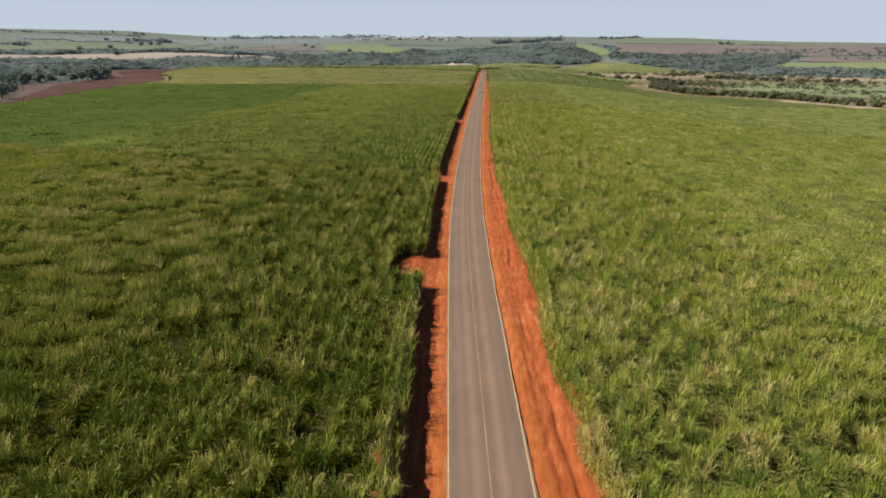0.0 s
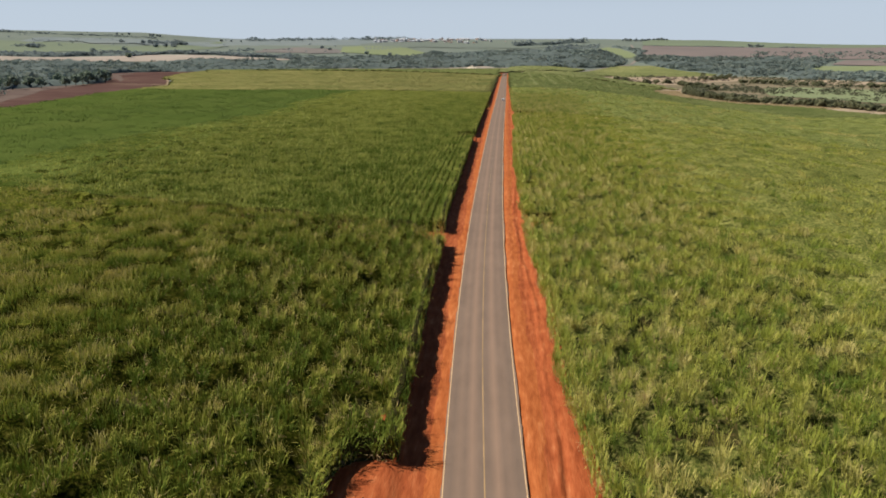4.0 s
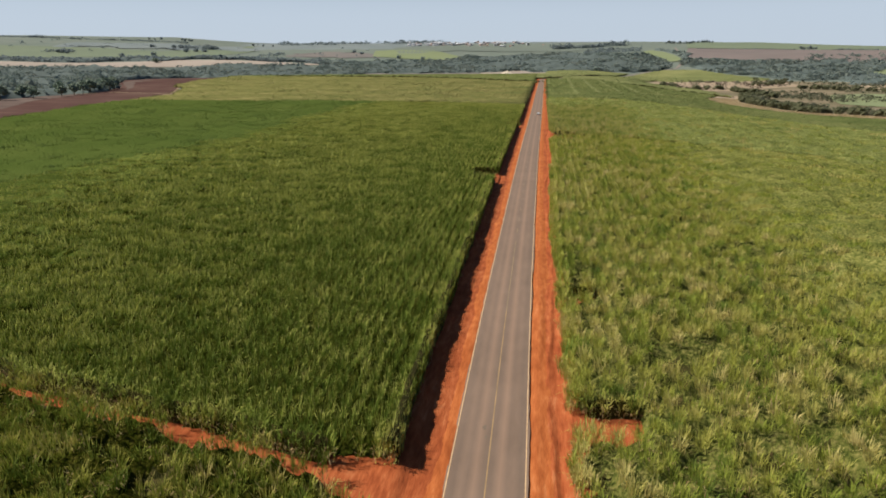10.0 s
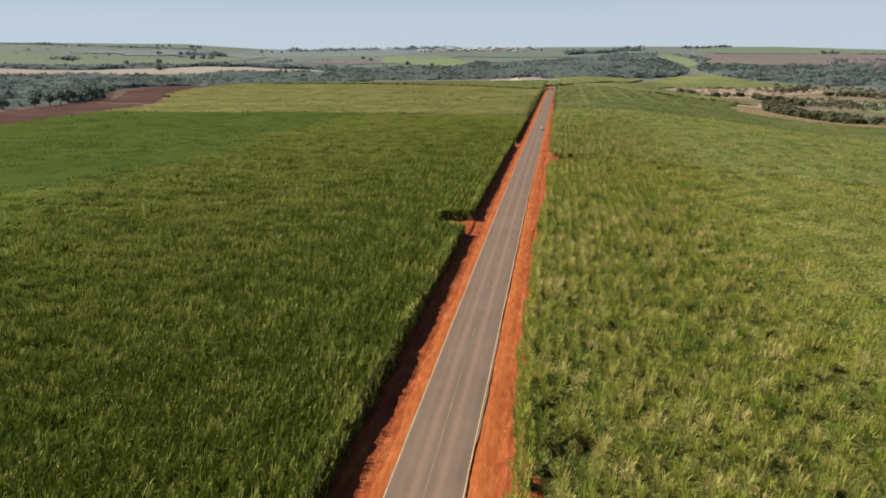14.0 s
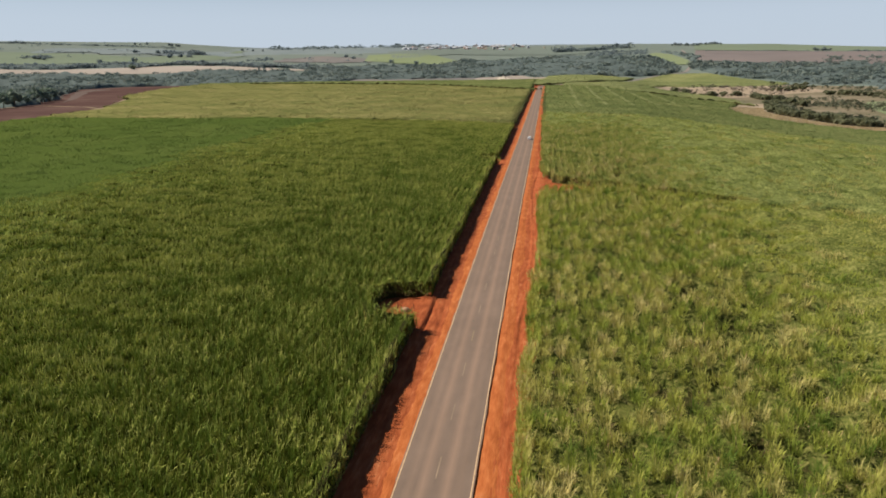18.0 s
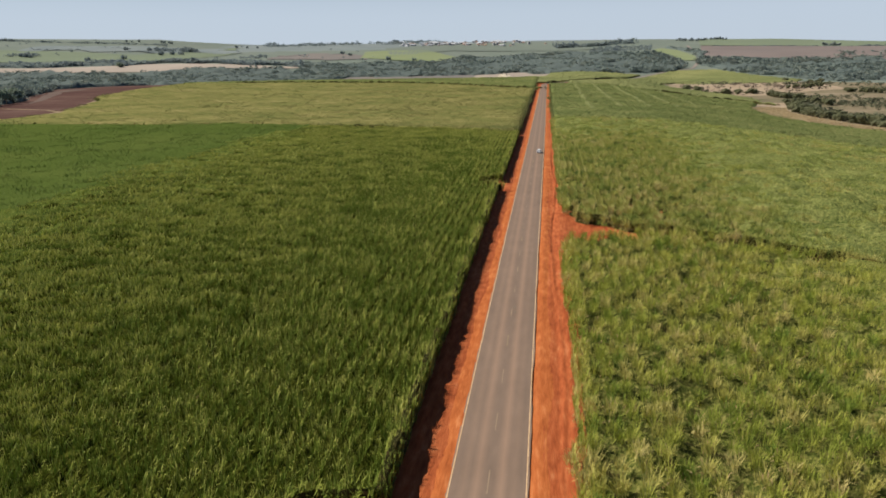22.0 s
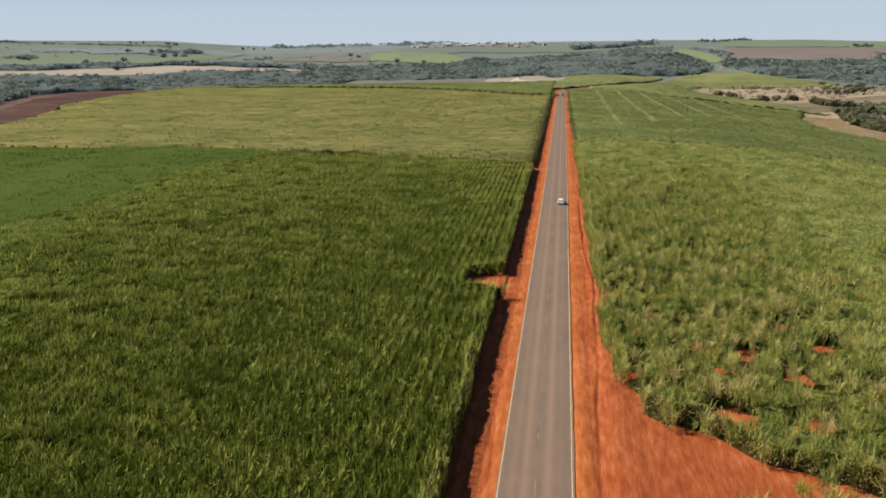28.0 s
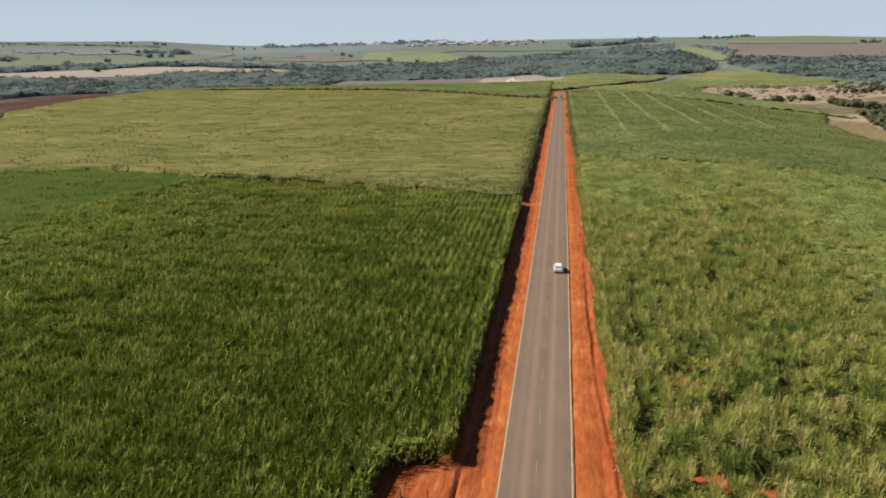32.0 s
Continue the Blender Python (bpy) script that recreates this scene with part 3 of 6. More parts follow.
def spikes(px, py, h, n, length, width, k, cell, lift=0.0, fade=0.0, rows=False):
    """Leaf tips of tufts that stay far off: one triangle each."""
    N = len(px)
    if N == 0:
        return np.zeros((0, 3)), np.zeros((0, 3), int), np.zeros(0)
    sh, kc = (N, n), k[:, None]
    bx = px[:, None] + rng.uniform(-0.5, 0.5, sh) * kc * cell[0]
    by = py[:, None] + rng.uniform(-0.5, 0.5, sh) * kc * cell[1]
    if rows:
        bx = mid(by) + np.round((bx - mid(by)) / cell[0]) * cell[0] + rng.normal(0, 0.24, sh)
    bz = height(px, py)[:, None] + h[:, None] * rng.uniform(0.58, 0.8, sh)
    a = rng.uniform(0, 2 * np.pi, sh)
    W = width * rng.uniform(0.6, 1.3, sh) * 0.5
    Ln = length * kc ** 0.1 * rng.uniform(0.6, 1.1, sh)
    lean = rng.uniform(-0.45, 0.45, (2, *sh))
    dx, dy = -np.sin(a) * W, np.cos(a) * W
    V = np.stack([np.stack([bx - dx, by - dy, bz], -1), np.stack([bx + dx, by + dy, bz], -1), np.stack([bx + lean[0] * Ln, by + lean[1] * Ln, bz + Ln * 0.8], -1)], 2).reshape(-1, 3)
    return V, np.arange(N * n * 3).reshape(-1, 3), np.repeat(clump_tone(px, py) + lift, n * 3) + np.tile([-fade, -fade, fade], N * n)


def steps(a, b, first, grow, free):
    """Places from a towards b, evenly spaced at first and then wider and wider."""
    out, s = [a], first
    while abs(out[-1] - a) < abs(b - a):
        if abs(out[-1] - a) > free:
            s *= grow
        out.append(out[-1] + math.copysign(s, b - a))
    return np.array(out)


def under(u, y, inside, top, seed, ragged, rough, gap=0.0):
    """The dense mass of stalks and lower leaves below the tops: a bumpy sheet that falls to the ground at the field's edges."""
    U, Y = np.meshgrid(u, y)
    if rough:
        U = U + rng.uniform(-0.35, 0.35, U.shape) * np.gradient(u)[None, :]
        Y = Y + rng.uniform(-0.35, 0.35, U.shape) * np.gradient(y)[:, None]
    X = U + mid(Y)
    d = 1.0
    ok = inside(X + d, Y) & inside(X - d, Y) & inside(X, Y + d) & inside(X, Y - d)
    k = thinning(U, Y)
    g = fbm(X, Y, 3.2, seed + 9)
    part_far = sm(1.0 + 0.6 * gap, 2.6 + 3.5 * gap, k)
    hh = top * (0.48 - 0.1 * (ragged > 0.9) * (1 - part_far) + 0.31 * part_far + 1.0 * ragged * (g - 0.45))
    row = np.abs((U / 1.5) % 1.0 - 0.5) * 2
    hh = hh - (1.6 - 1.45 * ragged) * (1 - row) * ((k < 1.8) | (np.diff(u).min() < 0.8))
    deep = inside(X + 1.3, Y) & inside(X - 1.3, Y) & inside(X, Y + 1.3) & inside(X, Y - 1.3)
    hh = np.where(deep | (k > 2), hh, hh * 0.55)
    hole = (g < bare(Y, ragged)) & (k < 1.5)
    hh = np.where(hole, 0.1, np.minimum(hh, top))
    hh = hh + part_far * ragged * 0.9 * (fbm(X, Y, 6.5, seed + 12) - 0.5)
    hh = hh + rng.normal(0, 1.0, U.shape) * (0.13 + 0.13 * ragged + 0.12 * part_far * (ragged > 0.9)) * np.where(hole, 0.2, 1.0)
    Z = height(X, Y) + np.where(ok, np.maximum(hh, 0.1), -0.4)
    if rough:
        for border in (Z[0], Z[-1], Z[:, 0], Z[:, -1]):
            border -= 1.6
    f = grid_faces(len(y), len(u))
    f = f[ok.ravel()[f].sum(1) >= 2]
    # Painted shade by face: 0 deepest at edges and holes, 1 near, 2 far
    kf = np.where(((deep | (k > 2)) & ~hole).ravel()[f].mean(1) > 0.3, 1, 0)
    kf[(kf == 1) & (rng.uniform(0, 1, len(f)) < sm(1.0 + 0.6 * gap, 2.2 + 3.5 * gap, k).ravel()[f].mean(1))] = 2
    used = np.unique(f)
    remap = np.zeros(ok.size, int)
    remap[used] = np.arange(len(used))
    return np.stack([X.ravel(), Y.ravel(), Z.ravel()], 1)[used], remap[f], kf.astype(int)


def join_tris(lists):
    vs, fs, n = [], [], 0
    for v, f, *_ in lists:
        if len(f) == 0:
            continue
        if f.shape[1] == 4:
            f = np.concatenate([f[:, [0, 1, 2]], f[:, [0, 2, 3]]])
        vs.append(v), fs.append(f + n)
        n += len(v)
    return np.concatenate(vs), np.concatenate(fs)


def leaf_part(name, lists, material, root):
    v, f = join_tris(lists)
    ob = part_np(name, v, f, material, root)
    ob["kind"] = "stuff"
    at = ob.data.attributes.new("tone", "FLOAT", "POINT")
    at.data.foreach_set("value", np.concatenate([q[2] for q in lists]).astype(np.float32))
    return ob


def cane_field(name, label, inside, span, plan, mats, hgt, seed, ragged=0.5, edges=(), wall=False, jit=0.16, shade=0.0, dense=1.0, gap=0.0):
    """span: u0, u1, y0, y1; plan: row, step, (arching, upright leaves), length, width."""
    root = new(name, None)
    tagged(root, label, "sugar cane", kind="stuff")
    u0, u1, y0, y1 = span
    du, dy, n, ln, w = plan
    lv, dry = [], []
    for ex, ey in edges:
        eh = hgt * rng.uniform(0.7, 1.0, len(ex))
        lv.append(blades(ex, ey, eh, 16, 1.35, 0.08, 0.3, 0.05, 0.68, across=0.4, droop=0.15))
        lv.append(blades(ex + np.sign(np.mean(ex - mid(ey))) * 0.9, ey, eh, 12, 1.5, 0.08, 0.7, 0.45, 0.85, across=0.5, droop=0.15))
        if not wall:
            dry.append(blades(ex, ey, eh, 4, 0.9, 0.08, 0.4, 0.0, 0.3, droop=0.6, across=0.6))
    x, y, k = field_tufts(u0, u1, y0, y1, du, dy, inside, jit)
    g = fbm(x, y, 3.2, seed + 9)
    hole = bare(y, ragged)
    keep = (g > hole) | (k > 1.5)
    x, y, g, k = x[keep], y[keep], g[keep], k[keep]
    h = hgt * (0.84 + ragged * 1.0 * (g - 0.45) + 0.2 * (fbm(x, y, 45, seed + 3) - 0.5)) + rng.normal(0, 0.36 * ragged + 0.03, len(x))
    q = k < 1.5
    across = min(1.0, 0.2 + 5 * jit)
    # leaf feet toned darker than tips: shade between tufts held in the tone
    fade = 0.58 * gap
    # near plants toned down by shade: the darker steep view is in the colour
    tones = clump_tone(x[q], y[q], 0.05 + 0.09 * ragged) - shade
    foot = 0.24 * du + jit * 0.5
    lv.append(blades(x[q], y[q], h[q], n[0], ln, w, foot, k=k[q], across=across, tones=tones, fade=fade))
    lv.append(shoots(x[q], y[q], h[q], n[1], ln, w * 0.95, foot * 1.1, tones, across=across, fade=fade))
    # far tips toned lighter, standing in for their brighter look at low angles
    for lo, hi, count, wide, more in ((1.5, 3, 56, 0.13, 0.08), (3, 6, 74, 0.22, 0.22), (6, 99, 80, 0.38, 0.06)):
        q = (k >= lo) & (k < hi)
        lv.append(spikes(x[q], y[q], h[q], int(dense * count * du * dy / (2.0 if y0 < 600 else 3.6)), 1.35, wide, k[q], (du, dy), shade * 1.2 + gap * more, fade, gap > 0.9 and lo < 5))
    q = k < 1.9
    x, y, g, h = x[q], y[q], g[q], h[q]
    d = 1.1
    e = ~(inside(x + d, y) & inside(x - d, y) & inside(x, y + d) & inside(x, y - d))
    e |= g < bare(y, ragged) + 0.05
    lv.append(blades(x[e], y[e], h[e], 30, 1.15, 0.08, 0.6, 0.0, 0.68, across=0.55, droop=0.15))
    dry.append(blades(x[e], y[e], h[e], 12, 1.0, 0.085, 0.7, 0.0, 0.42, droop=0.5, across=0.6))
    if ragged > 0.6:
        q = rng.uniform(0, 1, len(x)) < 0.3
        dry.append(blades(x[q], y[q], h[q], 7, 1.2, w, 0.6, 0.5, 0.85, droop=0.6))
    leaf_part("cane_leaves", lv, mats[0], root)
    if sum(len(q[1]) for q in dry):
        v, f = join_tris(dry)
        part_np("dry_leaves", v, f, M_STRAW, root, "straw-coloured dead cane leaves")["kind"] = "stuff"
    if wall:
        # closed stalk wall behind the edge plants, its near-black shade painted on
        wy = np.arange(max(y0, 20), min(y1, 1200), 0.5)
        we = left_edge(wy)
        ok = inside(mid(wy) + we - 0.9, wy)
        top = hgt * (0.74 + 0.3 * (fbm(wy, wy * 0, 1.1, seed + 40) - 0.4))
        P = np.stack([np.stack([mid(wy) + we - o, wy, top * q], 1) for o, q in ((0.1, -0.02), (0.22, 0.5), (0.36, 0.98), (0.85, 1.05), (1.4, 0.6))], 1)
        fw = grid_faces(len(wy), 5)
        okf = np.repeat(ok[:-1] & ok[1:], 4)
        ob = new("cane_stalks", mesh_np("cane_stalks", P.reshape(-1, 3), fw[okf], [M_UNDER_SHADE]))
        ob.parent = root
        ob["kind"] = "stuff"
    side = 1 if u1 > abs(u0) else -1
    edge, end = (u0, u1) if side > 0 else (u1, u0)
    sheets = []
    mesh = (1.6, 1.6) if ragged > 0.9 else (0.75, 4.0)
    if y0 < 620:
        sheets.append((np.sort(np.arange(side * 6, side * 40, side * 0.75)), np.arange(max(y0, 30), min(y1, 640) + 1, 0.9), False))
        sheets.append((np.sort(np.arange(side * 38, side * 121, side * mesh[0])), np.arange(max(y0, 30), min(y1, 800) + 2, mesh[1]), True))
        sheets.append((np.sort(steps(side * 113, end, 2.6, 1.02, 8)), np.arange(max(y0, 30), min(y1, 800) + 2, 2.6), True))
        if y0 < 30:
            sheets.append((np.sort(steps(edge, end, 6.0, 1.02, 1)), np.arange(y0, 34, 6.0), True))
        if y1 > 640:
            sheets.append((np.sort(np.arange(edge, side * 42, side * 1.6)), np.arange(638, y1 + 2, 2.0), True))
    else:
        sheets.append((np.sort(steps(edge, end, 2.6, 1.008, 60)), steps(y0, y1, 3.0, 1.006, 10), True))
    for u, y, rough in sheets:
        if len(u) < 2 or len(y) < 2:
            continue
        v, f, near_far = under(u, y, inside, hgt, seed, ragged, rough, gap)
        if len(f) == 0:
            continue
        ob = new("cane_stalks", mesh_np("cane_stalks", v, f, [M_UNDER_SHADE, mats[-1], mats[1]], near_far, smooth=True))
        ob.parent = root
        ob["kind"] = "stuff"
    return root


def crop_face(root, line, hgt, mats, seed, straw=False):
    """The upright front of a far crop: stalks painted in shade, leaves over the top."""
    material, mass_mat = mats[:2]
    p = np.array(line, float)
    d = np.concatenate([[0], np.cumsum(np.hypot(*np.diff(p, axis=0).T))])
    s = np.arange(0, d[-1], 1.6)
    x, y = np.interp(s, d, p[:, 0]), np.interp(s, d, p[:, 1])
    x, y = x + 1.6 * (vnoise(s, s * 0, 9, seed) - 0.5), y + 2.4 * (vnoise(s, s * 0, 7, seed + 1) - 0.5)
    top = hgt * (0.55 + 0.6 * vnoise(s, s * 0, 4, seed + 2))
    ty, tx = np.gradient(y), np.gradient(x)
    n = np.hypot(tx, ty)
    nx, ny = -ty / n, tx / n
    if straw:
        top = hgt * (0.78 + 0.2 * vnoise(s, s * 0, 3, seed + 2))
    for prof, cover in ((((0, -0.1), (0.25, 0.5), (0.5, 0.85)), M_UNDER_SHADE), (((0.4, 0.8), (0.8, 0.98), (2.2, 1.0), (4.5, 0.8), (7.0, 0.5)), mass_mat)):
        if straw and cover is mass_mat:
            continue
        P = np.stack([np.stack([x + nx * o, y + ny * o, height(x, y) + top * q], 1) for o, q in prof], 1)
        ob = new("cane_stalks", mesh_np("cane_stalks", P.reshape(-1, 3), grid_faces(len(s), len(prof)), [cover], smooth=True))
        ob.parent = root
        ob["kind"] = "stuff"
    if straw:
        px, py = np.repeat(x + nx * 0.2, 3) + rng.uniform(-0.4, 0.4, 3 * len(x)), np.repeat(y + ny * 0.2, 3) + rng.uniform(-0.8, 0.8, 3 * len(y))
        v, f = join_tris([blades(px, py, np.repeat(top, 3), 8, 1.1, 0.085, 0.4, 0.0, 0.4, droop=0.6)])
        part_np("dry_leaves", v, f, M_STRAW, root, "straw-coloured dead cane leaves")["kind"] = "stuff"
        leaf_part("cane_leaves", [blades(px, py, np.repeat(top, 3), 26, 1.5, 0.085, 0.5, 0.15, 0.9)], material, root)
        return
    leaf_part("cane_leaves", [blades(x + nx, y + ny, top, 10, 1.6, 0.3, 0.9, 0.5, 0.95)], material, root)


def u_of(X, Y):
    return X - mid(Y)


def box(X, Y, x0, x1, y0, y1):
    return (X > x0) & (X < x1) & (Y > y0) & (Y < y1)


def left_edge(Y):
    return -7.75 - 0.7 * sm(195, 225, Y) + 0.5 * (vnoise(Y, Y * 0, 5, 41) - 0.5)


def right_edge(Y):
    base = np.interp(Y, [0, 55, 103, 158, 200, 260, 312, 363, 420, 476, 527, 600, 680, 800, 1200], [8.2, 8.2, 8.8, 8.8, 7.8, 7.6, 7.0, 7.3, 8.4, 8.5, 8.4, 7.9, 7.2, 7.0, 6.5])
    return base + 1.3 * (vnoise(Y, Y * 0, 6, 43) - 0.5)


def west_end(Y):
    return np.interp(Y, [-300, 300, 478, 565, 708, 855, 1020, 1080, 1265, 1480], [-300, -302, -311, -323, -350, -357, -424, -465, -523, -560])


def east_end(Y):
    return np.interp(Y, [-300, 704, 783, 846, 875, 903, 938, 962, 985, 1050, 1099, 1169, 1243, 1290, 1350, 1390, 1425, 1467, 1640], [370, 350, 308, 288, 262, 228, 190, 172, 168, 172, 181, 202, 222, 228, 222, 196, 170, 152, 152])


def track(X):
    """Middle line of the dirt track between the two western fields."""
    return 213.0 - 0.33 * (X + 16)


def bc_line(X):
    return np.interp(X, [-400, -218, -176, -60, -18], [768, 754, 759, 723, 706]) + 3 * (vnoise(X, X * 0, 14, 47) - 0.5)


def cut_out(X, Y, west, south, north):
    """A bare bay in the field's edge, its corners rounded by the leaning cane."""
    wob = 0.5 * np.sin(X * 1.1) + 0.3 * np.sin(X * 2.7 + 1)
    return (X > west + 0.4 * np.sin(Y * 1.3)) & (X < 0) & (Y > south + 0.3 * np.maximum(-18 - X, 0) + wob) & (Y < north + 0.3 * wob - 0.5 * np.maximum(west + 2.5 - X, 0))


def in_a(X, Y):
    w = (0.4 + 6.6 * sm(-21, -13, X)) * (0.2 + 0.8 * sm(-120, -60, X))
    return (u_of(X, Y) < left_edge(Y)) & (X > west_end(Y)) & (Y < track(X) - w) & (Y > -300) & ~cut_out(X, Y, -16.6, 110.5, 128.0)


def in_b(X, Y):
    w = (1.1 + 2.9 * sm(-26, -15, X)) * (0.3 + 0.7 * sm(-140, -60, X))
    return (u_of(X, Y) < left_edge(Y)) & (X > west_end(Y)) & (Y > track(X) + w) & (Y < bc_line(X)) & ~cut_out(X, Y, -25.3, 378.6, 393.4) & ~cut_out(X, Y, -25.0, 554.2, 568.2)


def in_b_west(X, Y):
    """The younger plot at the western side of the rowed cane."""
    return in_b(X, Y) & (X < west_plot(Y) + 2.5)


def west_plot(Y):
    return -137 - 18 * sm(480, 330, Y) + 10 * sm(690, 740, Y) + 5 * (vnoise(Y, Y * 0, 30, 49) - 0.5)


def in_b_east(X, Y):
    return in_b(X, Y) & (X > west_plot(Y) - 2.5)


def cd_line(X):
    return np.interp(X, [-564, -394, -212, -127, -57, -15], [1455, 1447, 1372, 1296, 1195, 1160])


def in_c(X, Y):
    return (u_of(X, Y) < left_edge(Y)) & (X > west_end(Y)) & (Y > bc_line(X) + 3.5) & (Y < cd_line(X))


def in_d(X, Y):
    return (u_of(X, Y) < left_edge(Y)) & (X > west_end(Y)) & (Y > cd_line(X) + 6) & (Y < 1530)


def rr_line(X):
    return 787 - 0.24 * (X - 1)


def past_lane(X, Y):
    return Y > np.interp(X, [-4, 2, 12, 22, 60], [506, 500, 497.5, 495.5, 475.5])


def in_r1(X, Y):
    far_side = np.interp(X, [-4, -0.7, 0.4, 2.2, 4.8, 8.7, 13.3, 16.6, 22.4, 29, 35, 60], [545, 531, 519, 513.6, 509.5, 509, 503.3, 501.3, 498, 494.4, 489.5, 476])
    near_side = np.interp(X, [-4, 1.6, 7, 12, 17, 22, 29, 35, 60], [484, 489.5, 492, 493.5, 498, 496, 492.5, 487.8, 475])
    lane = (Y > near_side + 0.8 * np.sin(X * 0.9)) & (Y < far_side + 0.7 * np.sin(X * 1.3))
    thin = np.zeros(np.shape(X), bool)
    for hx, hy, hr in ((2.5, 516.4, 1.9), (12.1, 513.3, 2.4), (28.3, 535.5, 1.9), (21.9, 524.9, 2.0), (11.7, 534.2, 2.0), (13.1, 525.9, 1.7), (3.8, 540.2, 1.6), (20.3, 512, 1.7), (0.2, 553.7, 1.7), (9.5, 520.5, 1.5), (17.2, 533, 1.5), (1.9, 523.8, 1.4), (6.5, 548.0, 1.4), (24.0, 545.0, 1.5), (1.2, 573, 1.5), (7.2, 568, 1.5), (11.5, 566.3, 1.3), (9.4, 559, 2.0), (0.8, 560.5, 1.8), (5.5, 554, 1.6), (-1.7, 591.5, 1.5), (8.0, 592.5, 1.5), (0.4, 473.6, 1.3), (3.2, 478.0, 1.3)):
        thin |= (X - hx) ** 2 + ((Y - hy) * 0.75) ** 2 < (0.72 * hr) ** 2
    notch = box(X, Y, -4, 7.6, 223.6, 229.3) | box(X, Y, -4, 6.0, 265.6, 269.3)
    return (u_of(X, Y) > right_edge(Y)) & (X < east_end(Y)) & (Y > -300) & (Y < rr_line(X)) & ~lane & ~thin & ~notch


def bend_x(Y):
    return np.interp(Y, [1300, 1318, 1350, 1420, 1465, 1640, 1780, 1990, 2075, 2130], [-13.6, -13, 8, 46, 62, 102, 128, 190, 235, 313])


def in_r2(X, Y):
    return (u_of(X, Y) > right_edge(Y)) & (X < east_end(Y)) & (Y > rr_line(X) + 3) & ((Y < 1310) | ((X > bend_x(Y) + 9) & (Y < 1640)))


def band_line(X):
    """South side of the taller strip that closes the young cane."""
    return np.interp(X, [60, 87, 110, 124, 135, 152, 169, 188, 202, 214, 226], [1300, 1262, 1238, 1230, 1226, 1222, 1221, 1226, 1218, 1204, 1184])


def in_band(X, Y):
    return in_r2(X, Y) & (Y > band_line(X))


def verge(edge, sign, y0, y1, inside, step=0.45):
    """Plants along the open edge of a field, leafy down to the soil."""
    y = np.arange(y0, y1, step) + rng.uniform(-0.2, 0.2, int(np.ceil((y1 - y0) / step)))
    x = mid(y) + edge(y) + sign * rng.uniform(0.0, 0.5, len(y))
    ok = inside(x + sign * 0.4, y)
    return x[ok], y[ok]


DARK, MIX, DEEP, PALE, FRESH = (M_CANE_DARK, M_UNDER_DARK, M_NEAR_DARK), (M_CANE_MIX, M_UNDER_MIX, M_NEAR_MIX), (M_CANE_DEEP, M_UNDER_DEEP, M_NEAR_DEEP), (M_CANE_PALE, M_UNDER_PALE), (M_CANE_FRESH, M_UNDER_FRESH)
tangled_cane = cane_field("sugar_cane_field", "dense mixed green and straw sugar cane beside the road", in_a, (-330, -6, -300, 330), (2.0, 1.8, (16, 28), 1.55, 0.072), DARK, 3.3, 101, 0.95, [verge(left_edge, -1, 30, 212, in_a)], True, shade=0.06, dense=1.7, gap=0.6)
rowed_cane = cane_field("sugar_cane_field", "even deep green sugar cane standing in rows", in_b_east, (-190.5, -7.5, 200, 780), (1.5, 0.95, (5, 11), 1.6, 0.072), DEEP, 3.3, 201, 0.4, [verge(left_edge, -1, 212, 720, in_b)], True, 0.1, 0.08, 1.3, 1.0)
cane_field("sugar_cane_field", "smooth bright green young sugar cane", in_b_west, (-369, -110, 200, 780), (1.5, 1.3, (5, 8), 1.4, 0.1), (M_CANE_EVEN, M_UNDER_EVEN, M_UNDER_EVEN), 2.9, 221, 0.25)
pale_cane = cane_field("sugar_cane_field", "pale yellow-green ripening sugar cane", in_c, (-560, -7, 700, 1470), (1.5, 1.3, (10, 8), 1.8, 0.11), PALE, 3.0, 301, 0.35, [verge(left_edge, -1, 712, 1160, in_c, 1.2)], True)
crest_cane = cane_field("sugar_cane_field", "green sugar cane on the crest before the valley", in_d, (-570, -7, 1150, 1540), (1.5, 1.3, (10, 8), 1.8, 0.11), FRESH, 4.0, 401, 0.3)
mixed_cane = cane_field("sugar_cane_field", "tall tangled sugar cane with dry leaves and bare patches", lambda X, Y: in_r1(X, Y) & ~past_lane(X, Y), (6, 420, -300, 520), (2.0, 1.8, (22, 37), 1.5, 0.08), MIX, 3.1, 501, 0.95, [verge(right_edge, 1, 30, 500, in_r1)])
lush_cane = cane_field("sugar_cane_field", "lush green sugar cane with gaps beyond the side track", lambda X, Y: in_r1(X, Y) & past_lane(X, Y), (6, 420, 465, 800), (2.0, 1.8, (24, 42), 1.5, 0.084), (M_CANE_LUSH, M_UNDER_LUSH, M_NEAR_LUSH), 3.1, 501, 0.95, [verge(right_edge, 1, 500, 780, in_r1)])
young_cane = cane_field("sugar_cane_field", "young green sugar cane striped with pale rows", lambda X, Y: in_r2(X, Y) & (Y < band_line(X) + 2), (6, 340, 740, 1650), (1.5, 1.3, (10, 8), 1.8, 0.11), FRESH, 2.6, 601, 0.3, [verge(right_edge, 1, 790, 1330, in_r2, 1.2)])
band_cane = cane_field("sugar_cane_field", "taller yellow-green sugar cane closing the young field", in_band, (30, 260, 1170, 1650), (1.5, 1.3, (10, 8), 1.8, 0.11), (M_CANE_SPRING, M_UNDER_SPRING), 3.6, 621, 0.4)
crop_face(band_cane, [(x, float(band_line(x)) - 2) for x in range(100, 227, 6)], 3.9, (M_CANE_SPRING, M_UNDER_SPRING), 631)
